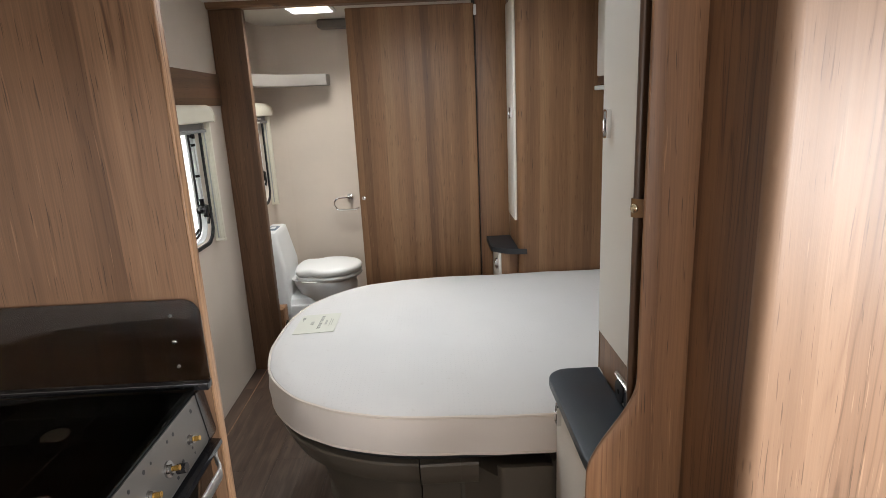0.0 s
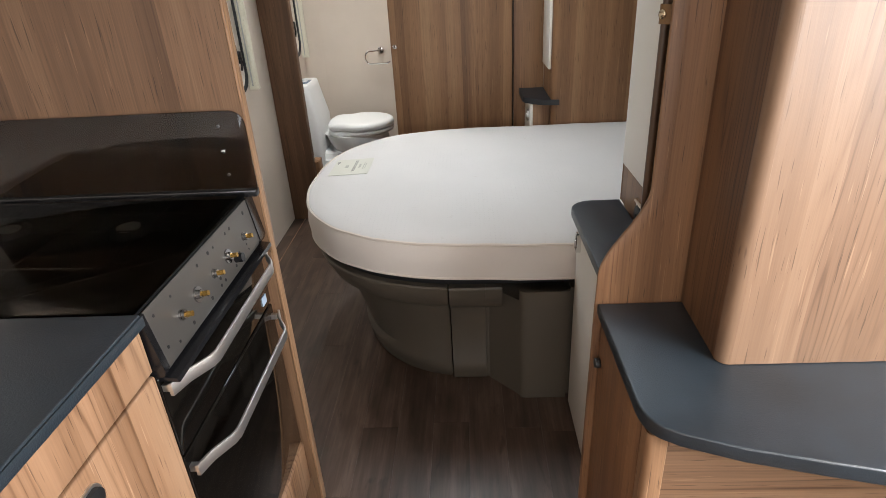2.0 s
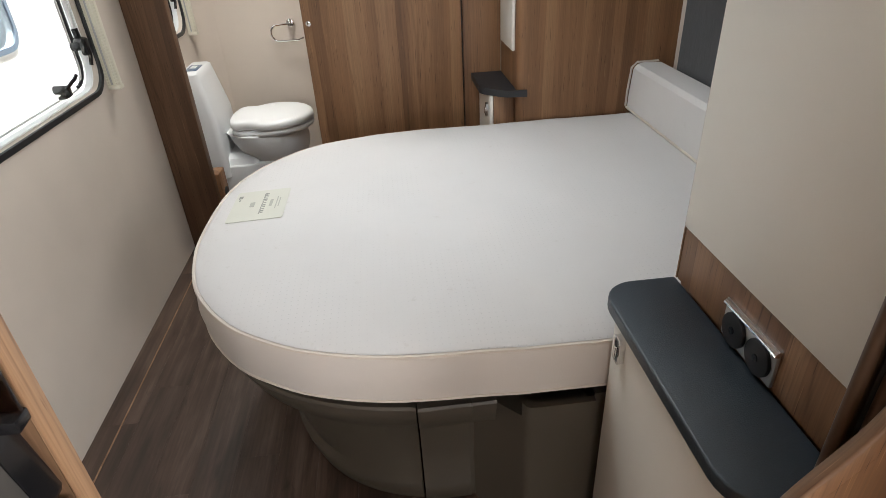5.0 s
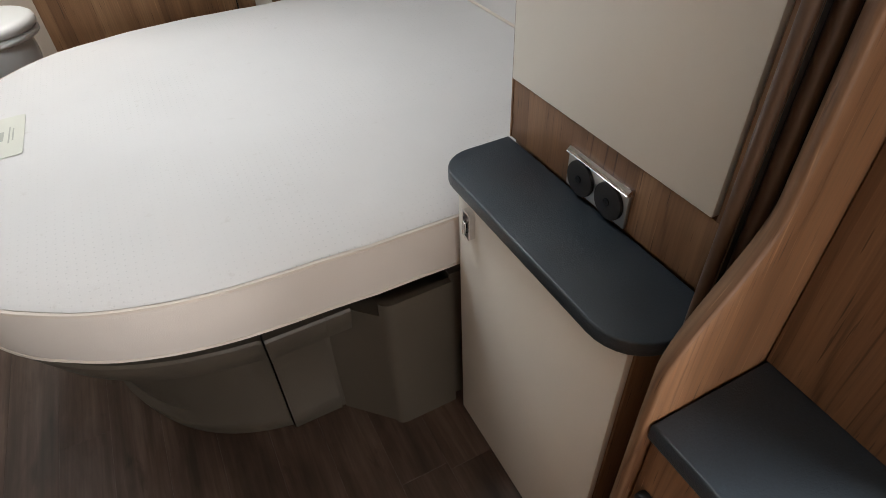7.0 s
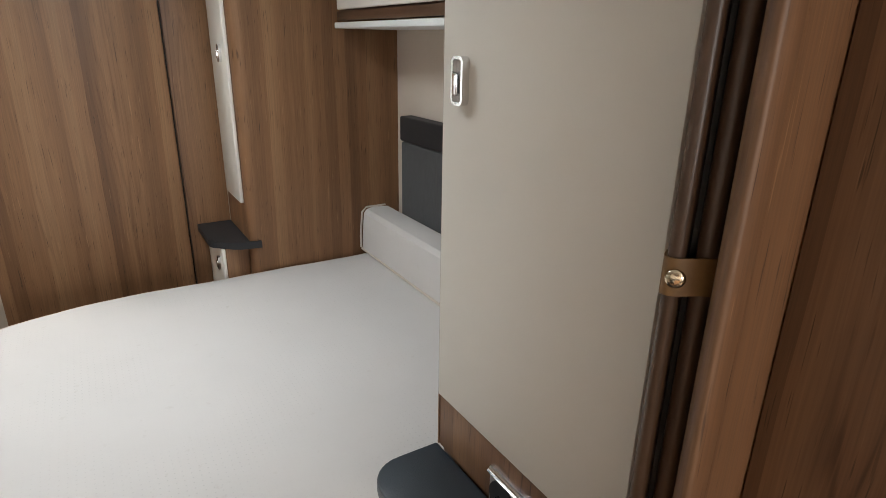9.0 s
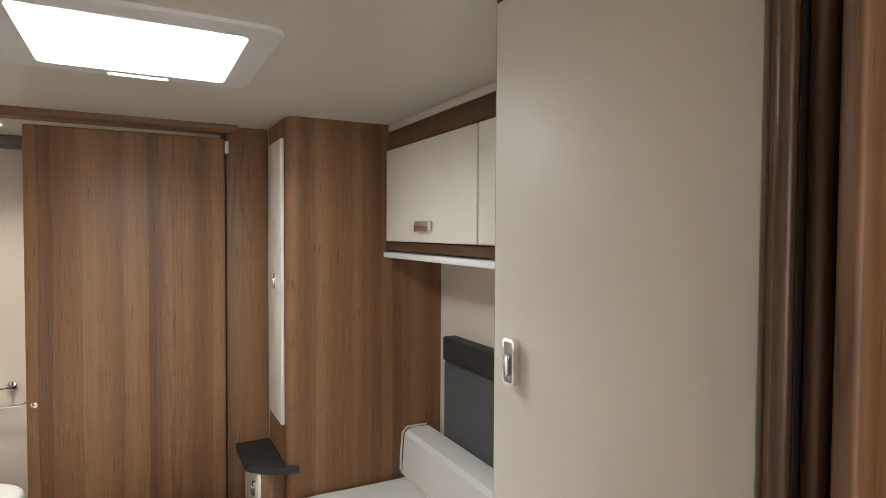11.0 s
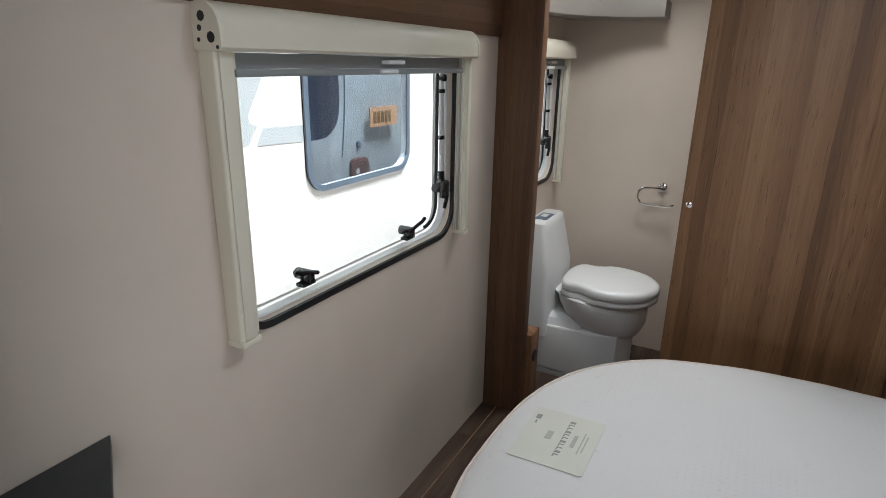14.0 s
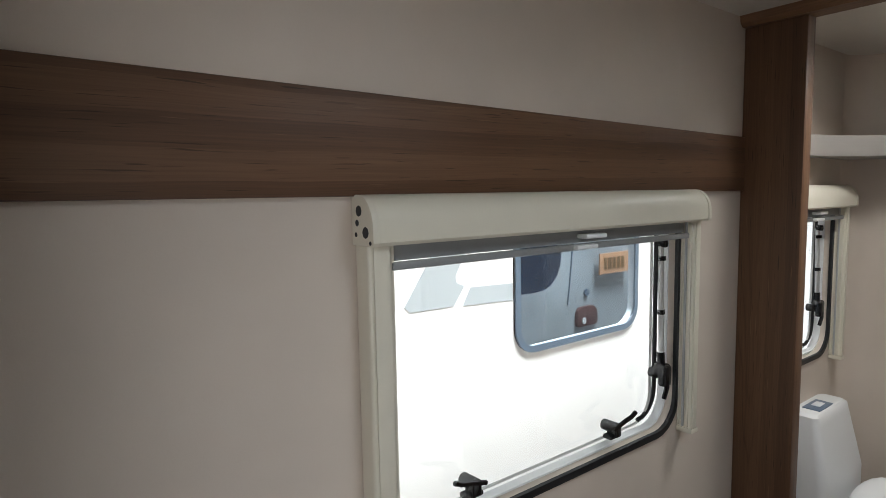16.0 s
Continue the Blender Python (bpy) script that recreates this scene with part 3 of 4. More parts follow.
def strap():
    t = thing("strap", (0.40, 0.97, 1.29), "tan leather strap with a domed brass stud", "strap")
    outer = [(-0.6478, 0.842), (-0.6478, 0.829), (-0.6464, 0.8245), (-0.6430, 0.8218), (-0.6387, 0.8214), (-0.6330, 0.8232), (-0.6172, 0.8334), (-0.6100, 0.8362), (-0.6074, 0.8400)]
    inner = [(-0.6088, 0.8412), (-0.6108, 0.8380), (-0.6180, 0.8352), (-0.6338, 0.8250), (-0.6387, 0.8234), (-0.6422, 0.8236), (-0.6448, 0.8258), (-0.6460, 0.8298), (-0.6460, 0.842)]
    part("band", prism([fold(*p) for p in outer + inner], "z", 1.2675, 1.2995, 0.0), LEATHER, t)
    own = bmesh.new()
    bmesh.ops.create_uvsphere(own, u_segments=16, v_segments=8, radius=0.0082)
    for v in own.verts:
        x, y = fold(-0.6360 + v.co.x, 0.8205 + v.co.y * 0.5)
        v.co = Vector((x, y, 1.2835 + v.co.z))
    part("stud", own, STUD, t, "domed pale brass stud")
    return t


def curved_partition():
    t = thing("partition_panel", (0.38, 0.93, 0.0), "walnut end panel with an S-shaped edge", "panel")
    edge = [(0.387, ZC), (0.386, 1.12), (0.386, 1.00)]
    for i in range(25):
        u = i / 24
        e = u * u * (3 - 2 * u)
        edge.append((0.386 - 0.087 * e, 0.985 - 0.188 * u))
    edge += [(0.2985, 0.77), (0.297, 0.72), (0.292, 0.0)]
    out = [(0.60, 0.0), (0.60, ZC)] + [(x + 0.0262, z) for x, z in edge]
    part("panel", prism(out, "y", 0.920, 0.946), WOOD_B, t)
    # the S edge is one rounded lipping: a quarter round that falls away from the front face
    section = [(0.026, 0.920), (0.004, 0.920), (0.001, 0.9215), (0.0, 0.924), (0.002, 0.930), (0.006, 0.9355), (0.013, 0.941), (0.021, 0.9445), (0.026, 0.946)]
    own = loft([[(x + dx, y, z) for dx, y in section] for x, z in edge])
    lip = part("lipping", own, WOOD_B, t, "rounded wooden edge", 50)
    lip.data.materials.append(WOOD_S)
    for p in lip.data.polygons:
        if p.normal.x < -0.2:
            p.material_index = 1
    return t


def corner_unit():
    t = thing("tall_unit", (0.75, 0.8, 0.0), "tall walnut unit with a softly rounded corner", "tall unit")
    r = 0.021
    part("side_panel", prism([(XR, 0.918), (0.471, 0.918), (0.4645, 0.708 + r + 0.0015), (XR, 0.708 + r + 0.0015)], "z", 0.738, ZC), WOOD_K, t)
    arcpts = arc(0.4635 + r, 0.708 + r, r, 180, 270, 12)
    part("corner_moulding", prism([(0.4635 + r, 0.708 + r)] + arcpts, "z", 0.738, ZC), WOOD_F, t, "rounded wooden corner moulding")
    part("front_panel", box(0.4635 + r + 0.0002, XR, 0.7082, 0.708 + r, 0.738, ZC), WOOD_F, t)
    return t


def low_unit():
    t = thing("low_cabinet", (0.6, 0.72, 0.0), "low walnut cabinet with a slate-blue worktop", "cabinet")
    top = [(0.600, 0.918), (0.303, 0.918), (0.304, 0.625)]
    top += [(0.304 + 0.045 * (1 - math.cos(radians(a))), 0.625 - 0.066 * math.sin(radians(a))) for a in range(12, 73, 10)]
    top += [(0.352, 0.551), (0.433, 0.519), (0.536, 0.491), (0.80, 0.425), (XR, 0.40), (XR, 0.918)]
    part("worktop", prism(top, "z", 0.708, 0.7365, 0.004, 3), SLATE, t, "slate-blue laminate worktop with rounded corner")
    part("side_panel", box(0.312, 0.328, 0.612, 0.917, 0.0, 0.706, 0.002), WOOD_B, t)
    part("corner_post", prism(rounded(0.312, 0.345, 0.578, 0.611, (0.002, 0.002, 0.012, 0.002)), "z", 0.0, 0.706), EDGE, t, "pale wooden corner post")
    part("front_panel", box(0.3465, 1.09, 0.590, 0.602, 0.02, 0.683, 0.001), WOOD_Q, t, "recessed walnut front with lengthwise grain")
    part("shelf_back", box(0.329, 1.09, 0.70, 0.706, 0.0, 0.706), WOOD, t)
    part("top_rail", box(0.346, 1.09, 0.578, 0.596, 0.684, 0.706, 0.002), WOOD_L, t, "pale rail under the worktop")
    part("knob", disc((0.300, 0.895, 0.602), "x", 0.011, 0.012, 16, bev=0.002), BLACK, t, "black push button")
    return t


folding_door()
strap()
curved_partition()
corner_unit()
low_unit()


# ---- bed ----
def foot_outline(x_head, x_foot, yc, half, x_join, power=2.5, n=28, straight=0, soft=0.0):
    """Bed plan: square at the head, a full curve at the foot."""
    out = [(x_head, yc + half)]
    for i in range(n + 1):
        a = radians(90 + 180 * i / n)
        c, s = math.cos(a), math.sin(a)
        out.append((x_join + (x_join - x_foot) * math.copysign(abs(c) ** (2 / power), c), yc + half * math.copysign(abs(s) ** (2 / power), s)))
    out.append((x_head, yc - half))
    if straight:
        out[:1] = [(x_head + (x_join - x_head) * i / straight, yc + half) for i in range(straight)]
        out[-1:] = [(x_join + (x_head - x_join) * i / straight, yc - half) for i in range(1, straight + 1)]
    if soft:
        bend = [soft * (math.sin(11 * x + 7 * y) + 0.6 * math.sin(27 * x - 19 * y) + 0.4 * math.sin(53 * x + 41 * y)) for x, y in out]
        out = [(x + b * (x - x_join) * (x < x_join) / abs(x_join - x_foot), y + b * (y - yc) / half) for (x, y), b in zip(out, bend)]
    return out


def mattress():
    t = thing("mattress", (0.2, 2.145, 0.48), "bare cream foam mattress with piped edges and a rounded foot", "mattress")
    yc, half, xf, xj, xh = 2.142, 0.664, -0.585, 0.10, 1.06
    def sag(x, y):
        ripple = 0.0009 * math.sin(14 * x + 9 * y) + 0.0006 * math.sin(37 * x - 23 * y)
        return ripple - 0.013 * min(1.0, max(0.0, (x + 0.25) / 0.5)) * min(1.0, max(0.0, (2.1 - y) / 0.55))

    levels = [(0.484, 0.012), (0.494, 0.0), (0.545, -0.006), (0.598, 0.0), (0.612, 0.010)]
    part("border", loft([[(x, y, z + sag(x, y)) for x, y in foot_outline(xh, xf + d, yc, half - d, xj, 2.5, 60, 20, 0.0011)] for z, d in levels]), BORDER, t)
    top = [(0.6125, 0.006), (0.620, 0.018), (0.628, 0.06), (0.632, 0.16), (0.634, 0.3)]
    loops = [[(x, y, z + sag(x, y) * max(0.0, 1 - d / 0.3)) for x, y in foot_outline(xh - d * 0.2, xf + d, yc, half - d, xj, 2.5, 60, 20, 0.0011)] for z, d in top]
    part("top_panel", loft(loops), TICKING, t, "perforated cream ticking")
    for z, d in ((0.610, 0.001), (0.492, 0.002)):
        part("piping", tube([(x, y, z + sag(x, y)) for x, y in foot_outline(xh, xf + d, yc, half - d, xj, 2.5, 60, 20, 0.0011)], 0.0048, 6), PIPING, t)
    return t


def bolster():
    t = thing("bolster", (0.97, 2.15, 0.63), "cream bolster cushion lying along the bed head", "cushion")
    out = [(0.912, 0.633), (0.914, 0.70), (0.922, 0.792), (0.936, 0.808), (0.965, 0.814), (1.028, 0.810), (1.034, 0.79), (1.034, 0.636)]
    own = prism(out, "y", 1.49, 2.815, 0.020, 5)
    part("cover", own, TICKING, t)
    part("piping", tube([(0.912, 1.50, 0.640), (0.910, 1.7, 0.639), (0.910, 2.4, 0.639), (0.912, 2.805, 0.640)], 0.0045, 6), PIPING, t)
    part("piping", tube([(0.913, 2.816, 0.642), (0.914, 2.817, 0.70), (0.922, 2.817, 0.792), (0.942, 2.817, 0.811), (1.028, 2.817, 0.811)], 0.0042, 6), PIPING, t)
    return t


def headboard():
    t = thing("headboard", (1.06, 2.1, 0.5), "padded grey headboard with a charcoal top band", "headboard")
    part("pad", box(1.040, XR - 0.002, 1.49, 2.695, 0.50, 1.092, 0.010, 3), GREY_F, t, "grey flecked fabric")
    part("band", box(1.036, XR - 0.002, 1.49, 2.697, 1.094, 1.188, 0.008, 3), CHAR, t, "charcoal band")
    return t


def bed_base():
    t = thing("bed_base", (0.2, 2.14, 0.0), "taupe moulded plastic bed base with a curved foot", "bed base")
    yc, xj, cut = 2.142, 0.12, -0.036
    levels = [(0.0, 0.196, 0.122), (0.012, 0.186, 0.113), (0.055, 0.174, 0.103), (0.080, 0.168, 0.103), (0.105, 0.182, 0.112), (0.20, 0.152, 0.108), (0.318, 0.108, 0.098), (0.330, 0.094, 0.088), (0.340, 0.068, 0.068), (0.355, 0.050, 0.050), (0.395, 0.028, 0.038), (0.420, 0.018, 0.029), (0.428, 0.017, 0.028), (0.434, 0.021, 0.032)]
    loops = []
    for z, dx, dy in levels:
        pts = foot_outline(1.04, -0.585 + dx, yc, 0.664 - dy, xj, 2.5, 56)
        loops.append([(min(x, cut), y, z) for x, y in pts])
    part("foot_shell", loft(loops), TAUPE, t)
    for s in (-1, 1):
        def side(rows, x0, x1, name):
            own = prism([(yc + s * (0.664 - d), z) for z, d in rows], "x", x0, x1)
            part(name, own, TAUPE, t)
        prof = [(z, dy) for z, dx, dy in levels]
        side(prof + [(0.434, 0.2), (0.0, 0.2)], cut + 0.004, 0.088, "side_panel")
        band = [(z, dy) for z, dx, dy in levels if z > 0.31]
        side(band + [(0.434, 0.13), (0.318, 0.13)], 0.0884, 0.142, "upper_band")
        side([(0.0, 0.125), (0.30, 0.118), (0.370, 0.104), (0.378, 0.112), (0.378, 0.2), (0.0, 0.2)], 0.089, 0.204, "recess_panel")
        y = yc + s * 0.662
        nose = [(0.196, y - s * 0.020), (0.201, y - s * 0.008), (0.210, y - s * 0.002), (0.222, y)]
        own = prism([(0.100, y - s * 0.118)] + nose + [(0.356, y), (0.356, y - s * 0.3), (0.100, y - s * 0.3)], "z", 0.0, 0.388)
        rear = [(0.356, y), (0.356, y - s * 0.016), (0.224, y - s * 0.016), (0.206, y - s * 0.030)]
        prism(nose + rear, "z", 0.388, 0.428, bm=own)
        part("corner_block", own, TAUPE, t)
    # Deck coloured black so the gap below the mattress looks shaded.
    part("slat_deck", prism(foot_outline(0.36, -0.546, yc, 0.610, xj), "z", 0.4345, 0.4835, 0.002), BLACK, t, "slatted deck blackened to stand in for shade under the mattress")
    # Added black block: the shade inside the base's side notch.
    part("inner_shade", box(0.05, 0.356, yc - 0.52, yc + 0.52, 0.25, 0.4335), BLACK, t, "black block standing in for shade inside the base")
    part("core", box(0.36, 1.03, 1.50, 2.78, 0.0, 0.430), TAUPE, t)
    return t


def mattress_label():
    t = thing("mattress_label", (-0.442, 2.20, 0.634), "cream printed label lying on the mattress", "label")
    m = Matrix.Translation((-0.442, 2.201, 0.6322)) @ Matrix.Rotation(radians(-1.9), 4, "Y") @ Matrix.Rotation(radians(-90.5), 4, "Z")
    own = prism(rounded(-0.101, 0.101, -0.081, 0.081, 0.006, 3), "z", 0.0, 0.0012)
    bmesh.ops.transform(own, matrix=m, verts=own.verts)
    part("sheet", own, PAPER, t)
    own = bmesh.new()
    for k in range(11):
        x0 = -0.0755 + 0.013 * k
        box(x0, x0 + 0.0095, 0.006, 0.009, 0.0012, 0.0018, bm=own)
        box(x0, x0 + (0.0030 if k % 3 else 0.0075), 0.009, 0.0185, 0.0012, 0.0018, bm=own)
    bmesh.ops.transform(own, matrix=m, verts=own.verts)
    part("wordmark", own, INK, t, "dark printed bars")
    for x, y, w, h in ((-0.004, 0.034, 0.045, 0.009), (-0.004, 0.050, 0.08, 0.003), (-0.004, 0.058, 0.06, 0.003), (-0.004, -0.022, 0.03, 0.014)):
        own = box(x - w / 2, x + w / 2, y - h / 2, y + h / 2, 0.0012, 0.0018)
        bmesh.ops.transform(own, matrix=m, verts=own.verts)
        part("print_line", own, INK_P, t)
    for x, w, h in ((-0.062, 0.018, 0.012), (-0.040, 0.012, 0.004)):
        own = box(x - w / 2, x + w / 2, -0.066 - h / 2, -0.066 + h / 2, 0.0012, 0.0018)
        bmesh.ops.transform(own, matrix=m, verts=own.verts)
        part("mark", own, INK, t)
    return t


bed_base()
mattress()
bolster()
headboard()
mattress_label()


# ---- windows and blinds ----
def window(name, w, label):
    y0, y1, z0, z1 = w
    t = thing(name, (XL, (y0 + y1) / 2, z0), label, "window", kind="structure")
    part("gasket", ring("x", y0 - 0.012, y1 + 0.012, z0 - 0.012, z1 + 0.012, 0.10, 0.017, XL - 0.004, XL + 0.006), BLACK, t, "black rubber gasket")
    part("window_frame", ring("x", y0 + 0.005, y1 - 0.005, z0 + 0.005, z1 - 0.005, 0.085, 0.005, XL - 0.046, XL - 0.022), WHITE, t, "white inner frame")
    part("seal", ring("x", y0 + 0.030, y1 - 0.050, z0 + 0.020, z1 - 0.030, 0.075, 0.0035, XL - 0.0465, XL - 0.040), GREY_P, t, "grey sealing lip")
    bend = [(y1 - 0.034 - 0.075 * (1 - math.cos(radians(a))), z0 + 0.105 - 0.075 * math.sin(radians(a))) for a in range(0, 91, 15)]
    part("seal_strip", tube([(XL - 0.042, u, v) for u, v in [(y1 - 0.034, z1 - 0.06)] + bend], 0.006, 8), BLACK, t, "black sealing strip")
    p = part("pane", prism(rounded(y0 + 0.004, y1 - 0.004, z0 + 0.004, z1 - 0.004, 0.09), "x", XL - 0.053, XL - 0.047), ACRYLIC, t, "clear acrylic pane", 0)
    p.visible_shadow = False
    return t


def catch(parent, y, z, flip=1, upright=False):
    """Black twist catch on the pane's lower rail."""
    x = XL - 0.008
    c = part("catch", disc((x - 0.036, y, z), "x", 0.014, 0.034, 18, bev=0.003), BLACK_G, parent, "black twist catch")
    if upright:
        bm = box(x - 0.004, x + 0.020, y - 0.016, y + 0.016, z - 0.030, z + 0.026, 0.007, 3)
        tube([(x + 0.012, y, z + 0.01), (x + 0.018, y - 0.004, z - 0.03), (x + 0.012, y - 0.008, z - 0.062)], 0.0065, 8, bm)
    else:
        bm = box(x - 0.018, x + 0.012, y - 0.012, y + 0.012, z - 0.022, z + 0.012, 0.005, 3)
        box(x - 0.022, x + 0.004, y - 0.022, y + 0.022, z - 0.026, z - 0.016, 0.003, 2, bm=bm)
        tube([(x + 0.010, y + flip * -0.022, z + 0.002), (x + 0.014, y + flip * 0.020, z + 0.016), (x + 0.016, y + flip * 0.045, z + 0.022), (x + 0.016, y + flip * 0.062, z + 0.030)], 0.0055, 8, bm)
    part("lever", bm, BLACK_G, c)
    return c


def stay(parent, y, z0, z1):
    s = part("stay", tube([(XL - 0.020, y, z0), (XL - 0.026, y + 0.004, (z0 + z1) / 2), (XL - 0.030, y + 0.006, z1)], 0.008, 10), ALU, parent, "telescopic steel stay")
    part("sleeve", tube([(XL - 0.020, y, z0), (XL - 0.023, y + 0.002, z0 + 0.035)], 0.011, 10), BLACK_G, s)
    part("knob", disc((XL - 0.034, y, z0 - 0.01), "x", 0.018, 0.034, 16, bev=0.003), BLACK_G, s)
    for k in (0.42, 0.86):
        part("collar", tube([(XL - 0.024, y + 0.003, z0 + (z1 - z0) * k), (XL - 0.025, y + 0.003, z0 + (z1 - z0) * k + 0.012)], 0.0105, 10), BLACK_G, s)
    part("pivot", disc((XL - 0.034, y + 0.006, z1), "x", 0.011, 0.02, 14, bev=0.002), BLACK_G, s)


def blind(y0, y1, zt, zb, label, rail=0.052):
    """Cassette blind: rounded headbox, two side rails, raised blind bar with a grip."""
    t = thing("cassette_blind", (XL, (y0 + y1) / 2, zb), label, "blind", "cassette blinds")
    h, d = 0.082, 0.066
    prof = [(XL + 0.001, zt), (XL + 0.022, zt)] + [(XL + 0.022 + (d - 0.022) * math.sin(radians(a)), zt - 0.055 * (1 - math.cos(radians(a)))) for a in range(12, 91, 13)]
    prof += [(XL + d, zt - h + 0.006), (XL + d - 0.006, zt - h), (XL + 0.001, zt - h)]
    hb = part("headbox", prism(prof, "y", y0 + 0.012, y1 - 0.012), IVORY, t)
    for ya, yb in ((y0, y0 + 0.012), (y1 - 0.012, y1)):
        part("end_cap", prism([(u + (0.003 if u > XL + 0.01 else 0), v) for u, v in prof], "y", ya, yb, 0.002), IVORY, hb)
        # Holes are not cut; flat charcoal discs stand in for their shade.
        for du, dv, r in ((0.026, -0.026, 0.0090), (0.046, -0.060, 0.0095), (0.020, -0.045, 0.0055), (0.016, -0.064, 0.004), (0.060, -0.076, 0.0035)):
            yh = ya - 0.0006 if ya == y0 else yb - 0.0008
            bm = disc((XL + du, yh, zt + dv), "y", r, 0.0014, 8)
            part("hole_shade", bm, CHAR, hb)
    for ya, wide in ((y0 + 0.006, rail), (y1 - 0.006 - rail * 0.62, rail * 0.62)):
        prof = rounded(XL + 0.001, XL + 0.042, ya, ya + wide, (0.008, 0.002, 0.002, 0.008), 4)
        zb = zb + (0.005 if wide == rail else -0.010)
        rl = part("side_rail", prism(prof, "z", zb, zt - h), IVORY, t)
        part("cover_strip", box(XL + 0.0425, XL + 0.0455, ya + (0.008 if wide == rail else 0.003), ya + wide - 0.003, zb + 0.001, zt - h - 0.001, 0.001), IVORY, rl)
        deep = 0.010 if wide == rail else 0.005
        inner = ya + wide if wide == rail else ya - deep
        for k in range(3):
            part("guide", box(XL + 0.004 + 0.013 * k, XL + 0.009 + 0.013 * k, inner, inner + deep, zb + 0.004, zt - h), GREY_P if k == 1 else IVORY, rl)
        part("foot", box(XL + 0.001, XL + 0.046, ya - 0.003, ya + wide + 0.006, zb - 0.014, zb, 0.003), IVORY, rl)
    bar = part("blind_bar", box(XL + 0.012, XL + 0.024, y0 + rail + 0.012, y1 - rail - 0.012, zt - h - 0.030, zt - h - 0.001, 0.003), BAR, t, "grey bar of the raised blind")
    part("screen_bar", box(XL + 0.028, XL + 0.040, y0 + rail + 0.012, y1 - rail - 0.012, zt - h - 0.044, zt - h - 0.030, 0.003), BAR, t, "grey bar of the raised fly screen")
    ym = (y0 + y1) / 2 + 0.06
    for k, z in enumerate((zt - h - 0.016, zt - h - 0.038)):
        part("grip", box(XL + 0.024, XL + 0.052, ym - 0.035 - 0.03 * k, ym + 0.035 - 0.03 * k, z - 0.004, z + 0.006, 0.003), WHITE, bar if k == 0 else t)
    return t


w = window("window_1", W1, "side window with rounded corners and black catches")
catch(w, 2.105, 0.930, -1)
catch(w, 2.565, 0.925, 1)
catch(w, 2.768, 1.02, 1, True)
stay(w, 2.782, 1.04, 1.37)
w = window("window_2", W2, "small washroom window with rounded corners")
catch(w, 3.80, 1.06, 1, True)
stay(w, 3.83, 1.08, 1.36)
blind(1.843, 2.861, 1.512, 0.872, "ivory cassette blind raised over the side window", 0.042)
blind(3.27, 3.93, 1.520, 0.872, "ivory cassette blind raised over the washroom window", 0.04)


# ---- rooflights ----
def rooflight(name, x0, x1, y0, y1, w, label):
    t = thing(name, ((x0 + x1) / 2, (y0 + y1) / 2, ZC), label, "rooflight", kind="structure")
    loops = [[(x, y, z) for x, y in rounded(x0 - a, x1 + a, y0 - a, y1 + a, 0.02 + a * 0.5, 6)] for a, z in ((w, ZC - 0.0005), (w * 0.95, ZC - 0.008), (w * 0.5, ZC - 0.014), (0.0, ZC - 0.010), (0.0, ZC + 0.10), (0.006, ZC + 0.10))]
    part("frame", loft(loops, cap=False), WHITE, t)
    return t


t = rooflight("window_3", -0.215, 0.205, 1.995, 2.415, 0.068, "square rooflight with a white moulded frame")
part("handle", box(-0.07, 0.07, 2.421, 2.431, 1.984, 1.9925, 0.003), GREY_P, t, "grey blind grip")
part("blind_rail", box(-0.213, 0.203, 2.398, 2.406, 2.030, 2.037, 0.001), GREY_P, t, "thin grey rail of the rooflight blind")
t = rooflight("window_4", -0.69, -0.466, 3.25, 3.53, 0.022, "small washroom rooflight with a white frame")
setting("roof_dome", prism(rounded(-0.25, 0.235, 1.97, 2.45, 0.04), "z", ZC + 0.102, ZC + 0.125), WHITE, "opaque cap over the rooflight", "dome")
setting("roof_dome", prism(rounded(-0.70, -0.455, 3.24, 3.54, 0.03), "z", ZC + 0.102, ZC + 0.125), WHITE, "opaque cap over the washroom rooflight", "dome")


# ---- washroom ----
def corner_shelf():
    t = thing("corner_shelf", (-0.9, 3.85, 1.61), "pale curved corner shelf high on the washroom wall", "shelf")
    out = [(XL + 0.001, YB - 0.001), (XL + 0.001, 3.46), (XL + 0.06, 3.46)]
    out += [(-0.62 - 0.365 * math.cos(radians(a)), 3.46 + 0.44 * math.sin(radians(a))) for a in range(0, 91, 9)]
    out += [(-0.60, 3.90), (-0.60, YB - 0.001)]
    part("board", prism(out, "z", 1.615, 1.685, 0.006), SHELF, t)
    return t


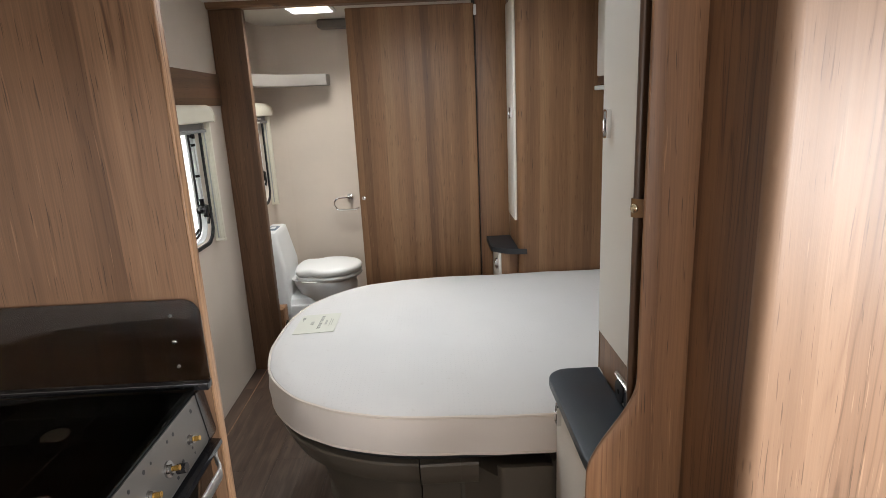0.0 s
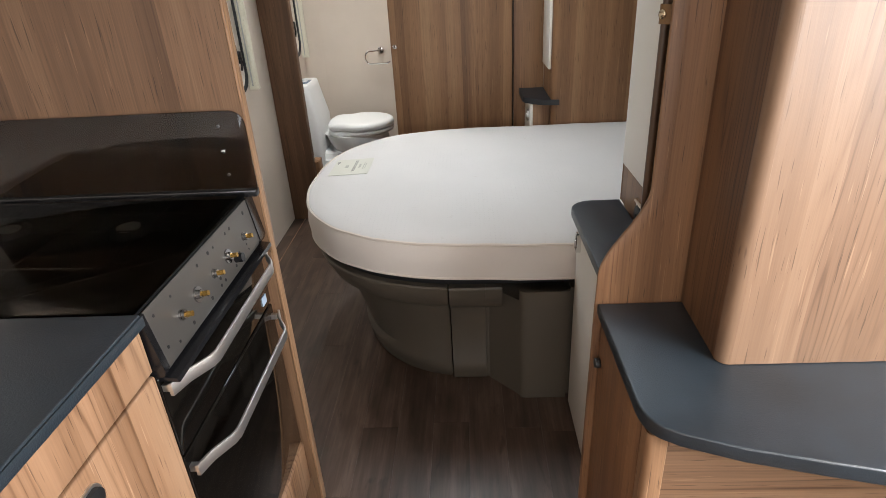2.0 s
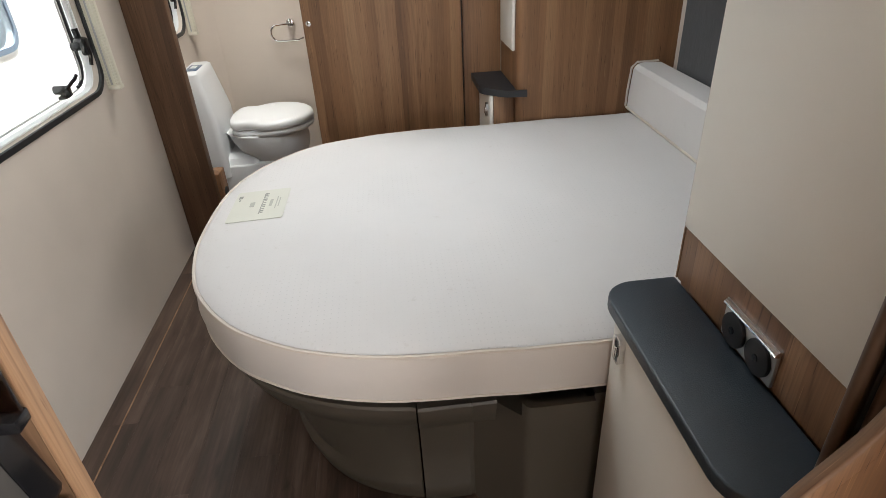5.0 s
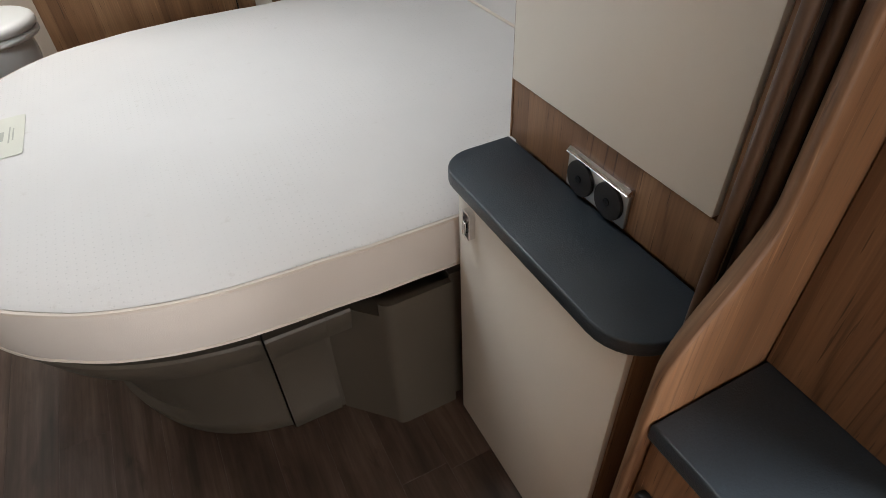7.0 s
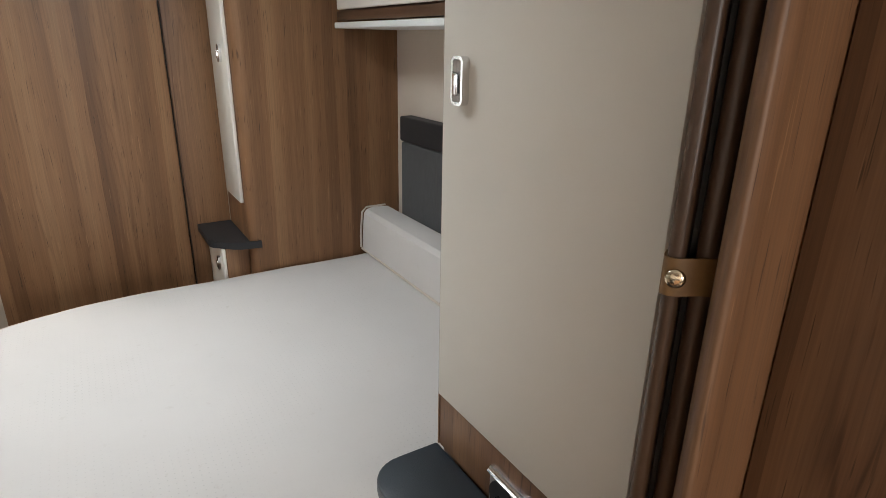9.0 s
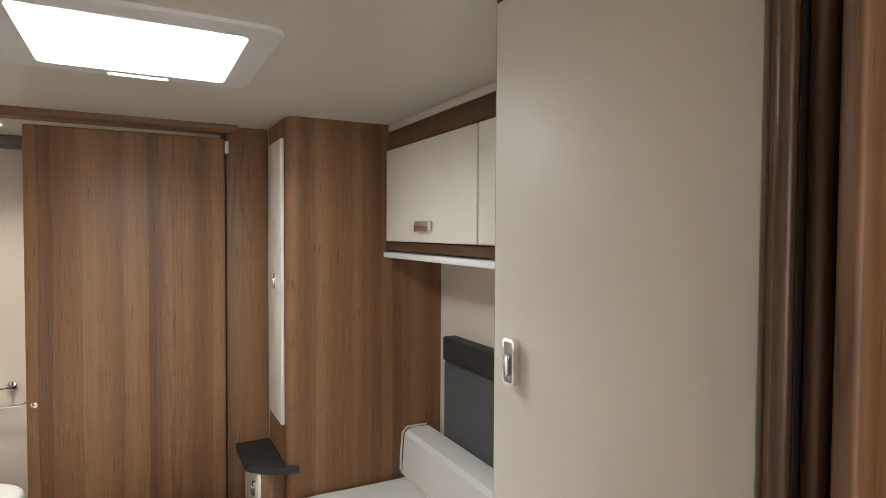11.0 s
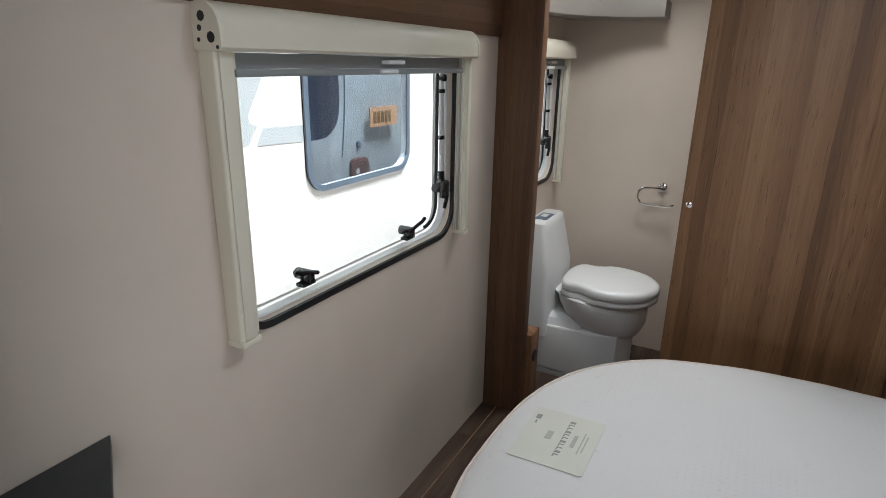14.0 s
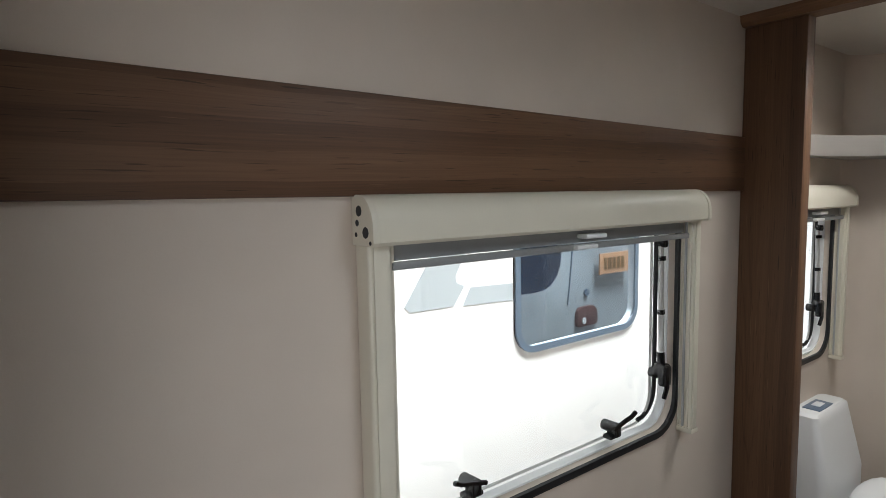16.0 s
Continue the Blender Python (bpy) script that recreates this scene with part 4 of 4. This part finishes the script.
def toilet():
    t = thing("toilet", (-0.8, 3.69, 0.0), "white cassette toilet with closed lid", "toilet")

    def oval(cx, cy, rx, ry, z, n=36, pinch=0.0):
        out = []
        for i in range(n):
            a = 2 * math.pi * i / n
            c, s = math.cos(a), math.sin(a)
            if pinch and c < 0:
                u, w = min(1.0, max(0.0, (-c - 0.10) / 0.42)), min(1.0, max(0.0, (-c - 0.55) / 0.25))
                wide = 1 - pinch * u * u * (3 - 2 * u) + 0.06 * w * w * (3 - 2 * w)
                s = math.copysign(wide * (1 - c ** 10) ** 0.5, s) if abs(s) > 1e-6 else 0.0
            k = ry
            out.append((cx + rx * c, cy + k * s, z))
        return out

    base = [(-1.03, 3.90), (-1.03, 3.53), (-0.70, 3.53), (-0.58, 3.57), (-0.53, 3.69), (-0.58, 3.83), (-0.68, 3.90)]
    part("pedestal", prism(base, "z", 0.025, 0.255, 0.012, 3), WHITE, t)
    part("kickboard", prism([(x * 0.995, y) for x, y in base], "z", 0.0, 0.025), GREY_P, t)
    part("step", loft([[(x, y, z) for x, y in rounded(-1.03, -0.74 - d, 3.535 + d, 3.895, 0.03)] for z, d in ((0.245, 0.0), (0.285, 0.02), (0.30, 0.05))]), WHITE, t)
    bowl = [(0.24, 0.135, 0.122), (0.262, 0.160, 0.142), (0.30, 0.186, 0.166), (0.345, 0.200, 0.178), (0.392, 0.206, 0.183), (0.402, 0.203, 0.18)]
    part("bowl", loft([oval(-0.645 - 0.012 * k, 3.69, rx, ry, z) for k, (z, rx, ry) in enumerate(bowl)]), WHITE, t)
    seat = [(0.405, 0.205, 0.183), (0.412, 0.212, 0.19), (0.425, 0.212, 0.19), (0.430, 0.207, 0.186)]
    part("seat", loft([oval(-0.655, 3.69, rx, ry, z, pinch=0.24) for z, rx, ry in seat]), WHITE, t, "", 60)
    lid = [(0.436, 0.208, 0.187), (0.443, 0.214, 0.192), (0.462, 0.214, 0.192), (0.472, 0.210, 0.188), (0.478, 0.202, 0.180), (0.481, 0.190, 0.168), (0.4815, 0.176, 0.154)]
    part("lid", loft([oval(-0.655, 3.69, rx, ry, z, pinch=0.24) for z, rx, ry in lid]), WHITE, t, "", 60)
    out0, out1 = rounded(XL + 0.002, -0.895, 3.50, 3.86, 0.03), rounded(XL + 0.002, -0.935, 3.53, 3.83, 0.025)
    part("cistern", loft([[(x, y, z) for x, y in o] for o, z in ((out0, 0.2), (out0, 0.5), (out1, 0.70), (rounded(XL + 0.002, -0.942, 3.535, 3.825, 0.02), 0.728), (rounded(XL + 0.012, -0.95, 3.545, 3.815, 0.02), 0.735))]), WHITE, t)
    p = part("button_panel", box(XL + 0.028, XL + 0.085, 3.60, 3.72, 0.734, 0.739, 0.002), LILAC, t, "grey-blue flush panel")
    part("button", box(XL + 0.042, XL + 0.07, 3.64, 3.69, 0.738, 0.742, 0.002), WHITE, p)
    return t


def towel_ring():
    t = thing("towel_ring", (-0.53, 4.03, 0.86), "open chrome towel ring on the washroom wall", "towel ring")
    part("rose", disc((-0.532, 4.030, 0.862), "y", 0.021, 0.019, 20, bev=0.003), CHROME, t)
    pts = [(-0.532, 4.034, 0.862), (-0.532, 4.004, 0.862), (-0.55, 3.995, 0.862), (-0.60, 3.99, 0.860)]
    pts += [(-0.60 - 0.035 * math.sin(radians(a)), 3.985, 0.820 + 0.041 * math.cos(radians(a))) for a in range(15, 181, 20)]
    pts += [(-0.56, 3.985, 0.778), (-0.49, 3.985, 0.778), (-0.465, 3.985, 0.790)]
    part("bar", tube(pts, 0.0055, 8), CHROME, t)
    return t


def socket_box():
    t = thing("socket_box", (-0.87, 3.25, 0.0), "small walnut box with a round black outlet", "box")
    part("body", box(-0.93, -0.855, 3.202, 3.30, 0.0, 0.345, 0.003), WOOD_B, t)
    part("outlet", disc((-0.858, 3.25, 0.235), "x", 0.026, 0.008, 20, bev=0.002), BLACK, t, "round black outlet")
    return t


def washroom_vent():
    t = thing("vent_housing", (-0.45, 3.95, 1.95), "grey vent housing at the washroom ceiling", "vent")
    part("case", box(-0.62, -0.30, 3.84, 3.96, 1.955, ZC - 0.001, 0.012, 3), VENT, t)
    return t


corner_shelf()
toilet()
towel_ring()
socket_box()
washroom_vent()


# ---- kitchen ----
def end_panel():
    t = thing("end_panel", (-0.7, 1.06, 0.0), "tall walnut end panel between cooker and bedroom", "panel")
    part("board", box(XL + 0.001, -0.409, 1.052, 1.076, 0.0, ZC), WOOD_E, t)
    part("edge_band", box(-0.4085, -0.403, 1.051, 1.077, 0.0, ZC, 0.0015), EDGE, t, "pale edge banding")
    return t


def glass_screen():
    t = thing("splash_screen", (-0.7, 1.045, 0.97), "smoked glass splash screen beside the hob", "splashback")
    part("pane", prism(rounded(XL + 0.01, -0.404, 0.972, 1.138, (0.032, 0.01, 0.0, 0.0), 8), "y", 1.0405, 1.0455, 0.001), SMOKED, t)
    for x, z in ((-0.458, 1.055), (-0.458, 1.005), (-0.458, 1.108)):
        part("screw", disc((x, 1.036, z), "y", 0.0045 if z == 1.055 else 0.003, 0.005, 12, bev=0.001), CHROME if z == 1.055 else PANEL_S, t)
    part("rail", box(XL + 0.01, -0.404, 1.028, 1.0505, 0.957, 0.972, 0.002), BLACK_G, t)
    return t


def cooker():
    t = thing("cooker", (-0.65, 0.80, 0.0), "black built-in cooker with glass lid, grill and oven", "cooker")
    y0, y1 = 0.566, 1.047
    part("carcass", box(-1.0, -0.440, y0, y1, 0.10, 0.940, 0.002), BLACK_M, t)
    for x, y in ((-0.86, 0.70), (-0.62, 0.70), (-0.86, 0.90), (-0.62, 0.90)):
        b = part("burner", disc((x, y, 0.940), "z", 0.040, 0.008, 24, bev=0.003), BLACK_G, t)
        part("cap", disc((x, y, 0.947), "z", 0.022, 0.005, 20, bev=0.002), STEEL, b)
    for x in (-0.90, -0.74, -0.58):
        part("support_wire", tube([(x, y0 + 0.05, 0.952), (x, 0.99, 0.952)], 0.0015, 8), WIRE, t, "steel pan-support wire")
    for y in (0.66, 0.73, 0.87, 0.95):
        part("support_wire", tube([(-0.95, y, 0.955), (-0.52, y, 0.955)], 0.0015, 8), WIRE, t, "steel pan-support wire")
    part("hob_lid", box(-0.99, -0.430, y0 - 0.002, 1.027, 0.961, 0.967, 0.002), LID, t, "dark glass hob lid")
    part("hob_rim", box(-0.445, -0.430, y0, 1.027, 0.946, 0.9605, 0.002), BLACK_G, t)
    top, low = (-0.425, 0.958), (-0.411, 0.864)
    prof = [(-0.445, 0.945), top, low, (-0.415, 0.854), (-0.445, 0.852)]
    part("end_cap", prism([(x + 0.002, z) for x, z in prof], "y", y0 - 0.004, y0 + 0.010), BLACK_G, t)
    part("end_cap", prism([(x + 0.002, z) for x, z in prof], "y", y1 - 0.036, y1 - 0.001), BLACK_G, t)
    f = part("fascia", prism(prof, "y", y0 + 0.0105, y1 - 0.0365), PANEL_S, t, "satin grey control fascia")
    along = Vector((low[0] - top[0], 0, low[1] - top[1])).normalized()
    nrm = Vector((-along.z, 0, along.x))
    mid = Vector(((top[0] + low[0]) / 2, 0, (top[1] + low[1]) / 2))
    for y, sort in ((0.655, 1), (0.718, 2), (0.790, 1), (0.858, 2), (0.945, 1)):
        c = mid + Vector((0, y, 0)) + along * 0.008
        k = part("spindle", tube([c - nrm * 0.002, c + nrm * 0.003], 0.014 if sort == 2 else 0.009, 18), WIRE, f, "bare control spindle with brass tip")
        part("collar", tube([c, c + nrm * 0.009], 0.0075, 14), WIRE, k)
        part("tip", tube([c, c + nrm * 0.020], 0.0046, 10), BRASS, k, "brass tip")
    c = mid + Vector((0, 0.884, 0)) + along * 0.026
    part("igniter", tube([c - nrm * 0.002, c + nrm * 0.016], 0.009, 12), BLACK_G, f, "black igniter button")
    rng = random.Random(4)
    for y in (0.60, 0.625, 0.655, 0.68, 0.72, 0.75, 0.80, 0.825, 0.88, 0.905, 0.95, 0.975):
        for s in (-0.030, 0.026, 0.038):
            if rng.random() < 0.7:
                c = mid + Vector((0, y + rng.uniform(-0.006, 0.006), 0)) + along * s
                part("printed_mark", tube([c - nrm * 0.001, c + nrm * 0.0005], rng.uniform(0.0022, 0.0042), 8), BLACK, f)
    for z0, z1, name in ((0.690, 0.846, "grill_door"), (0.25, 0.684, "oven_door")):
        d = part(name, box(-0.446, -0.428, y0, y1 - 0.003, z0, z1, 0.004, 3), BLACK_GLASS, t, "black glass door")
        if name == "grill_door":
            part("top_lip", prism([(-0.446, z1 + 0.004), (-0.400, z1 - 0.001), (-0.398, z1 - 0.009), (-0.446, z1 - 0.006)], "y", y0 + 0.004, y1 - 0.006, 0.002), BLACK_G, d)
        zh = 0.826 if name == "grill_door" else 0.658
        half = [(-0.410, 0.0), (-0.398, 0.034), (-0.376, 0.070), (-0.371, 0.086)]
        face = [(u, y0 + d) for u, d in half] + [(u, y1 - 0.010 - d) for u, d in reversed(half)]
        b = prism(face + [(u - 0.0055, v) for u, v in reversed(face)], "z", zh - 0.0115, zh + 0.0115, 0.0015, 2)
        for v in (y0 + 0.004, y1 - 0.026):
            box(-0.430, -0.414, v, v + 0.010, zh - 0.006, zh + 0.006, bm=b)
        part("handle", b, STEEL, d, "brushed steel bar handle")
    part("sticker", box(-0.4285, -0.4272, 0.992, 1.018, 0.705, 0.726), BLUE, t, "small blue sticker")
    part("kick_panel", box(-0.446, -0.424, y0, y1 - 0.003, 0.10, 0.244, 0.003), WOOD_L, t, "wooden panel below the oven")
    part("plinth", box(-0.95, -0.46, y0, y1, 0.0, 0.10), BLACK, t)
    return t


def drawers(y0, y1):
    t = thing("drawer_unit", (-0.65, (y0 + y1) / 2, 0.0), "kitchen drawer unit with pale wooden fronts", "drawer unit", "kitchen drawer units")
    part("body", box(-1.0, -0.442, y0, y1, 0.08, 0.9445), WOOD_L, t)
    for z0, z1 in ((0.8675, 0.943), (0.10, 0.8615)):
        part("front", box(-0.440, -0.424, y0 + 0.002, y1 - 0.002, z0, z1, 0.004, 3), WOOD_L, t)
    yk = (y0 + y1) / 2 + 0.06
    k = part("knob", prism(rounded(yk - 0.022, yk + 0.022, 0.808, 0.836, 0.0139, 8), "x", -0.425, -0.414, 0.003), BLACK, t, "oval black push knob")
    part("knob_ring", ring("x", yk - 0.026, yk + 0.026, 0.804, 0.840, 0.0178, 0.004, -0.425, -0.4205), STEEL, k)
    part("plinth", box(-0.95, -0.46, y0, y1, 0.0, 0.08), BLACK, t)
    return t


def overhead_locker():
    t = thing("overhead_locker", (-0.82, -0.1, 1.47), "kitchen wall cupboard with a white door standing open", "cupboard")
    part("body", box(XL + 0.001, -0.606, -0.50, 0.352, 1.475, ZC - 0.001, 0.002), WOOD_H, t)
    d = part("door", prism(rounded(-0.604, -0.250, 1.487, 1.96, 0.022, 8), "y", 0.362, 0.380, 0.004, 3), PALE_D, t, "open white door with rounded corners")
    part("inner_panel", prism(rounded(-0.585, -0.268, 1.507, 1.94, 0.004, 3), "y", 0.3585, 0.3625, 0.001), PALE_D, d)
    part("hinge", box(-0.612, -0.590, 0.345, 0.366, 1.60, 1.66, 0.003), STEEL, t)
    return t


end_panel()
overhead_locker()
glass_screen()
cooker()
drawers(0.05, 0.560)
drawers(-0.50, 0.045)
t = thing("worktop", (-0.7, 0.0, 0.94), "slate-blue laminate kitchen worktop", "worktop")
part("slab", box(XL + 0.001, -0.417, -0.52, 0.561, 0.945, 0.9655, 0.003, 3), SLATE, t)
part("edge_strip", box(-0.4165, -0.4145, -0.52, 0.561, 0.947, 0.963, 0.0008), SLATE, t)
t = thing("wall_shelf", (-0.95, 1.35, 0.79), "slate-blue shelf behind the end panel", "shelf")
part("board", prism([(XL + 0.001, 1.082), (XL + 0.001, 1.588), (-0.90, 1.50), (-0.80, 1.30), (-0.78, 1.082)], "z", 0.787, 0.812, 0.002), SLATE, t)


# ---- outside ----
g = bmesh.new()
bmesh.ops.create_grid(g, x_segments=2, y_segments=2, size=900)
for v in g.verts:
    v.co.z = -0.5
setting("ground", g, GROUND, "grey gravel pitch outside", "ground")


def neighbour():
    t = thing("parked_caravan", (-2.9, 3.0, -0.5), "white touring caravan parked alongside", "caravan")
    x = -1.80
    w = (2.965, 3.728, 0.893, 1.60)
    b = plate_with_hole("x", (1.2, 7.0, -0.1, 2.2), w, 0.10, x - 0.03, x)
    box(x - 0.03, x, -2.5, 1.2, -0.1, 2.2, bm=b)
    plate_with_hole("z", (x - 2.1, x - 0.03, 1.2, 6.0), (x - 1.9, x - 0.1, 1.6, 5.9), 0.05, 2.17, 2.2, b)
    box(x - 2.1, x - 0.03, -2.5, 1.2, 2.17, 2.2, bm=b)
    box(x - 2.1, x - 0.03, 6.0, 7.0, 2.17, 2.2, bm=b)
    box(x - 2.1, x - 2.07, -2.5, 7.0, -0.1, 2.17, bm=b)
    box(x - 2.07, x - 0.03, -2.5, -2.47, -0.1, 2.17, bm=b)
    box(x - 2.07, x - 0.03, 6.97, 7.0, -0.1, 2.17, bm=b)
    box(x - 2.07, x - 0.03, -2.47, 6.97, -0.1, -0.07, bm=b)
    part("shell", b, BODY_W, t)
    f = part("window", prism(rounded(w[0] - 0.02, w[1] + 0.02, w[2] - 0.02, w[3] + 0.02, 0.11), "x", x + 0.002, x + 0.008), TINT, t, "blue-tinted acrylic window", 0)
    f.visible_shadow = False
    part("frame", ring("x", w[0] - 0.018, w[1] + 0.018, w[2] - 0.018, w[3] + 0.018, 0.105, 0.026, x + 0.0085, x + 0.016), SLATEB, f, "blue-grey rubber frame")
    part("inner_panel", box(x - 0.83, x - 0.80, 2.3, 5.8, -0.07, 1.9), PALE, t, "pale interior panel")
    # Flat navy panel carries an opening's darkness in its colour.
    part("opening_shade", prism(rounded(2.60, 3.60, 1.03, 1.88, 0.16), "x", x - 0.345, x - 0.330), NAVY, t, "navy panel standing in for a dark opening inside")
    # Added card: makes the orange patch that shows in the glass.
    part("orange_patch", box(x - 0.76, x - 0.75, 4.462, 4.80, 0.972, 1.108), ORANGE, t, "orange card added for the orange patch in the window")
    part("lamp_cluster", prism(rounded(4.27, 4.47, 0.645, 0.775, (0.06, 0.05, 0.02, 0.03)), "x", x - 0.799, x - 0.77, 0.006), RED, t, "dark red lamp")
    part("panel_edge", tube([(x - 0.797, 4.20 + 0.05 * math.sin(k * 0.35), 1.88 - 0.12 * k) for k in range(10)], 0.005, 6), SLATEB, t, "curved panel seam")
    # Brown bars give the orange patch its dark grid.
    for k in range(5):
        part("card_bar", box(x - 0.7495, x - 0.748, 4.500 + 0.046 * k, 4.534 + 0.046 * k, 1.000, 1.078), LEATHER, t, "brown bar on the orange card")
    part("lamp_lens", prism(rounded(4.31, 4.345, 0.665, 0.705, 0.015), "x", x - 0.7695, x - 0.765), WHITE, t, "clear lens of the lamp")
    part("recess_ring", disc((x - 0.799, 4.38, 0.861), "x", 0.024, 0.012, 16), SLATEB, t)
    part("swoosh", prism([(2.693, 1.108), (2.944, 1.098), (2.944, 1.165), (2.73, 1.172)], "x", x + 0.0005, x + 0.002), DECAL, t, "pale grey decal stripe")
    part("swoosh", prism([(2.44, 1.135), (2.46, 1.115), (2.65, 1.112), (2.70, 1.180), (2.665, 1.195), (2.66, 1.22), (2.80, 1.45), (2.66, 1.45)], "x", x + 0.0005, x + 0.002), DECAL, t, "pale grey decal sweep")
    part("wheel", disc((x - 0.25, 0.3, -0.19), "x", 0.31, 0.2, 28, bev=0.03), BLACK, t)
    part("wheel", disc((x - 0.25, 5.2, -0.19), "x", 0.31, 0.2, 28, bev=0.03), BLACK, t)
    return t


neighbour()

setting("trim_floor", box(-0.9765, -0.9715, 1.08, 3.148, 0.0005, 0.003, 0.001), EDGE, "thin pale joint strip in the floor beside the wall", "trim")

# ---- floor planks, laid end to end along the walk ----
floor = bpy.data.objects["floor"]
rng = random.Random(7)
meshes = {}


def plank(x0, x1, y0, y1):
    key = (round(x1 - x0, 3), round(y1 - y0, 3))
    if key not in meshes:
        own = box(-(x1 - x0) / 2, (x1 - x0) / 2, -(y1 - y0) / 2, (y1 - y0) / 2, -0.004, 0.0)
        soften(own, [e for e in own.edges if all(v.co.z > -0.001 for v in e.verts)], 0.0004, 1)
        me = bpy.data.meshes.new("plank")
        bmesh.ops.recalc_face_normals(own, faces=own.faces)
        own.to_mesh(me)
        own.free()
        me.materials.append(PLANK)
        meshes[key] = me
    ob = new("plank", meshes[key])
    ob.location = ((x0 + x1) / 2, (y0 + y1) / 2, 0.0)
    ob.parent = floor


WID, LEN = 0.118, 0.90
x = XL
while x < XR - 0.01:
    x1 = min(x + WID, XR)
    y = YF - LEN * rng.random()
    while y < YB:
        a, b = max(y, YF), min(y + LEN, YB)
        if b - a > 0.02:
            plank(x + 0.0001, x1 - 0.0001, a + 0.0001, b - 0.0001)
        y += LEN
    x = x1
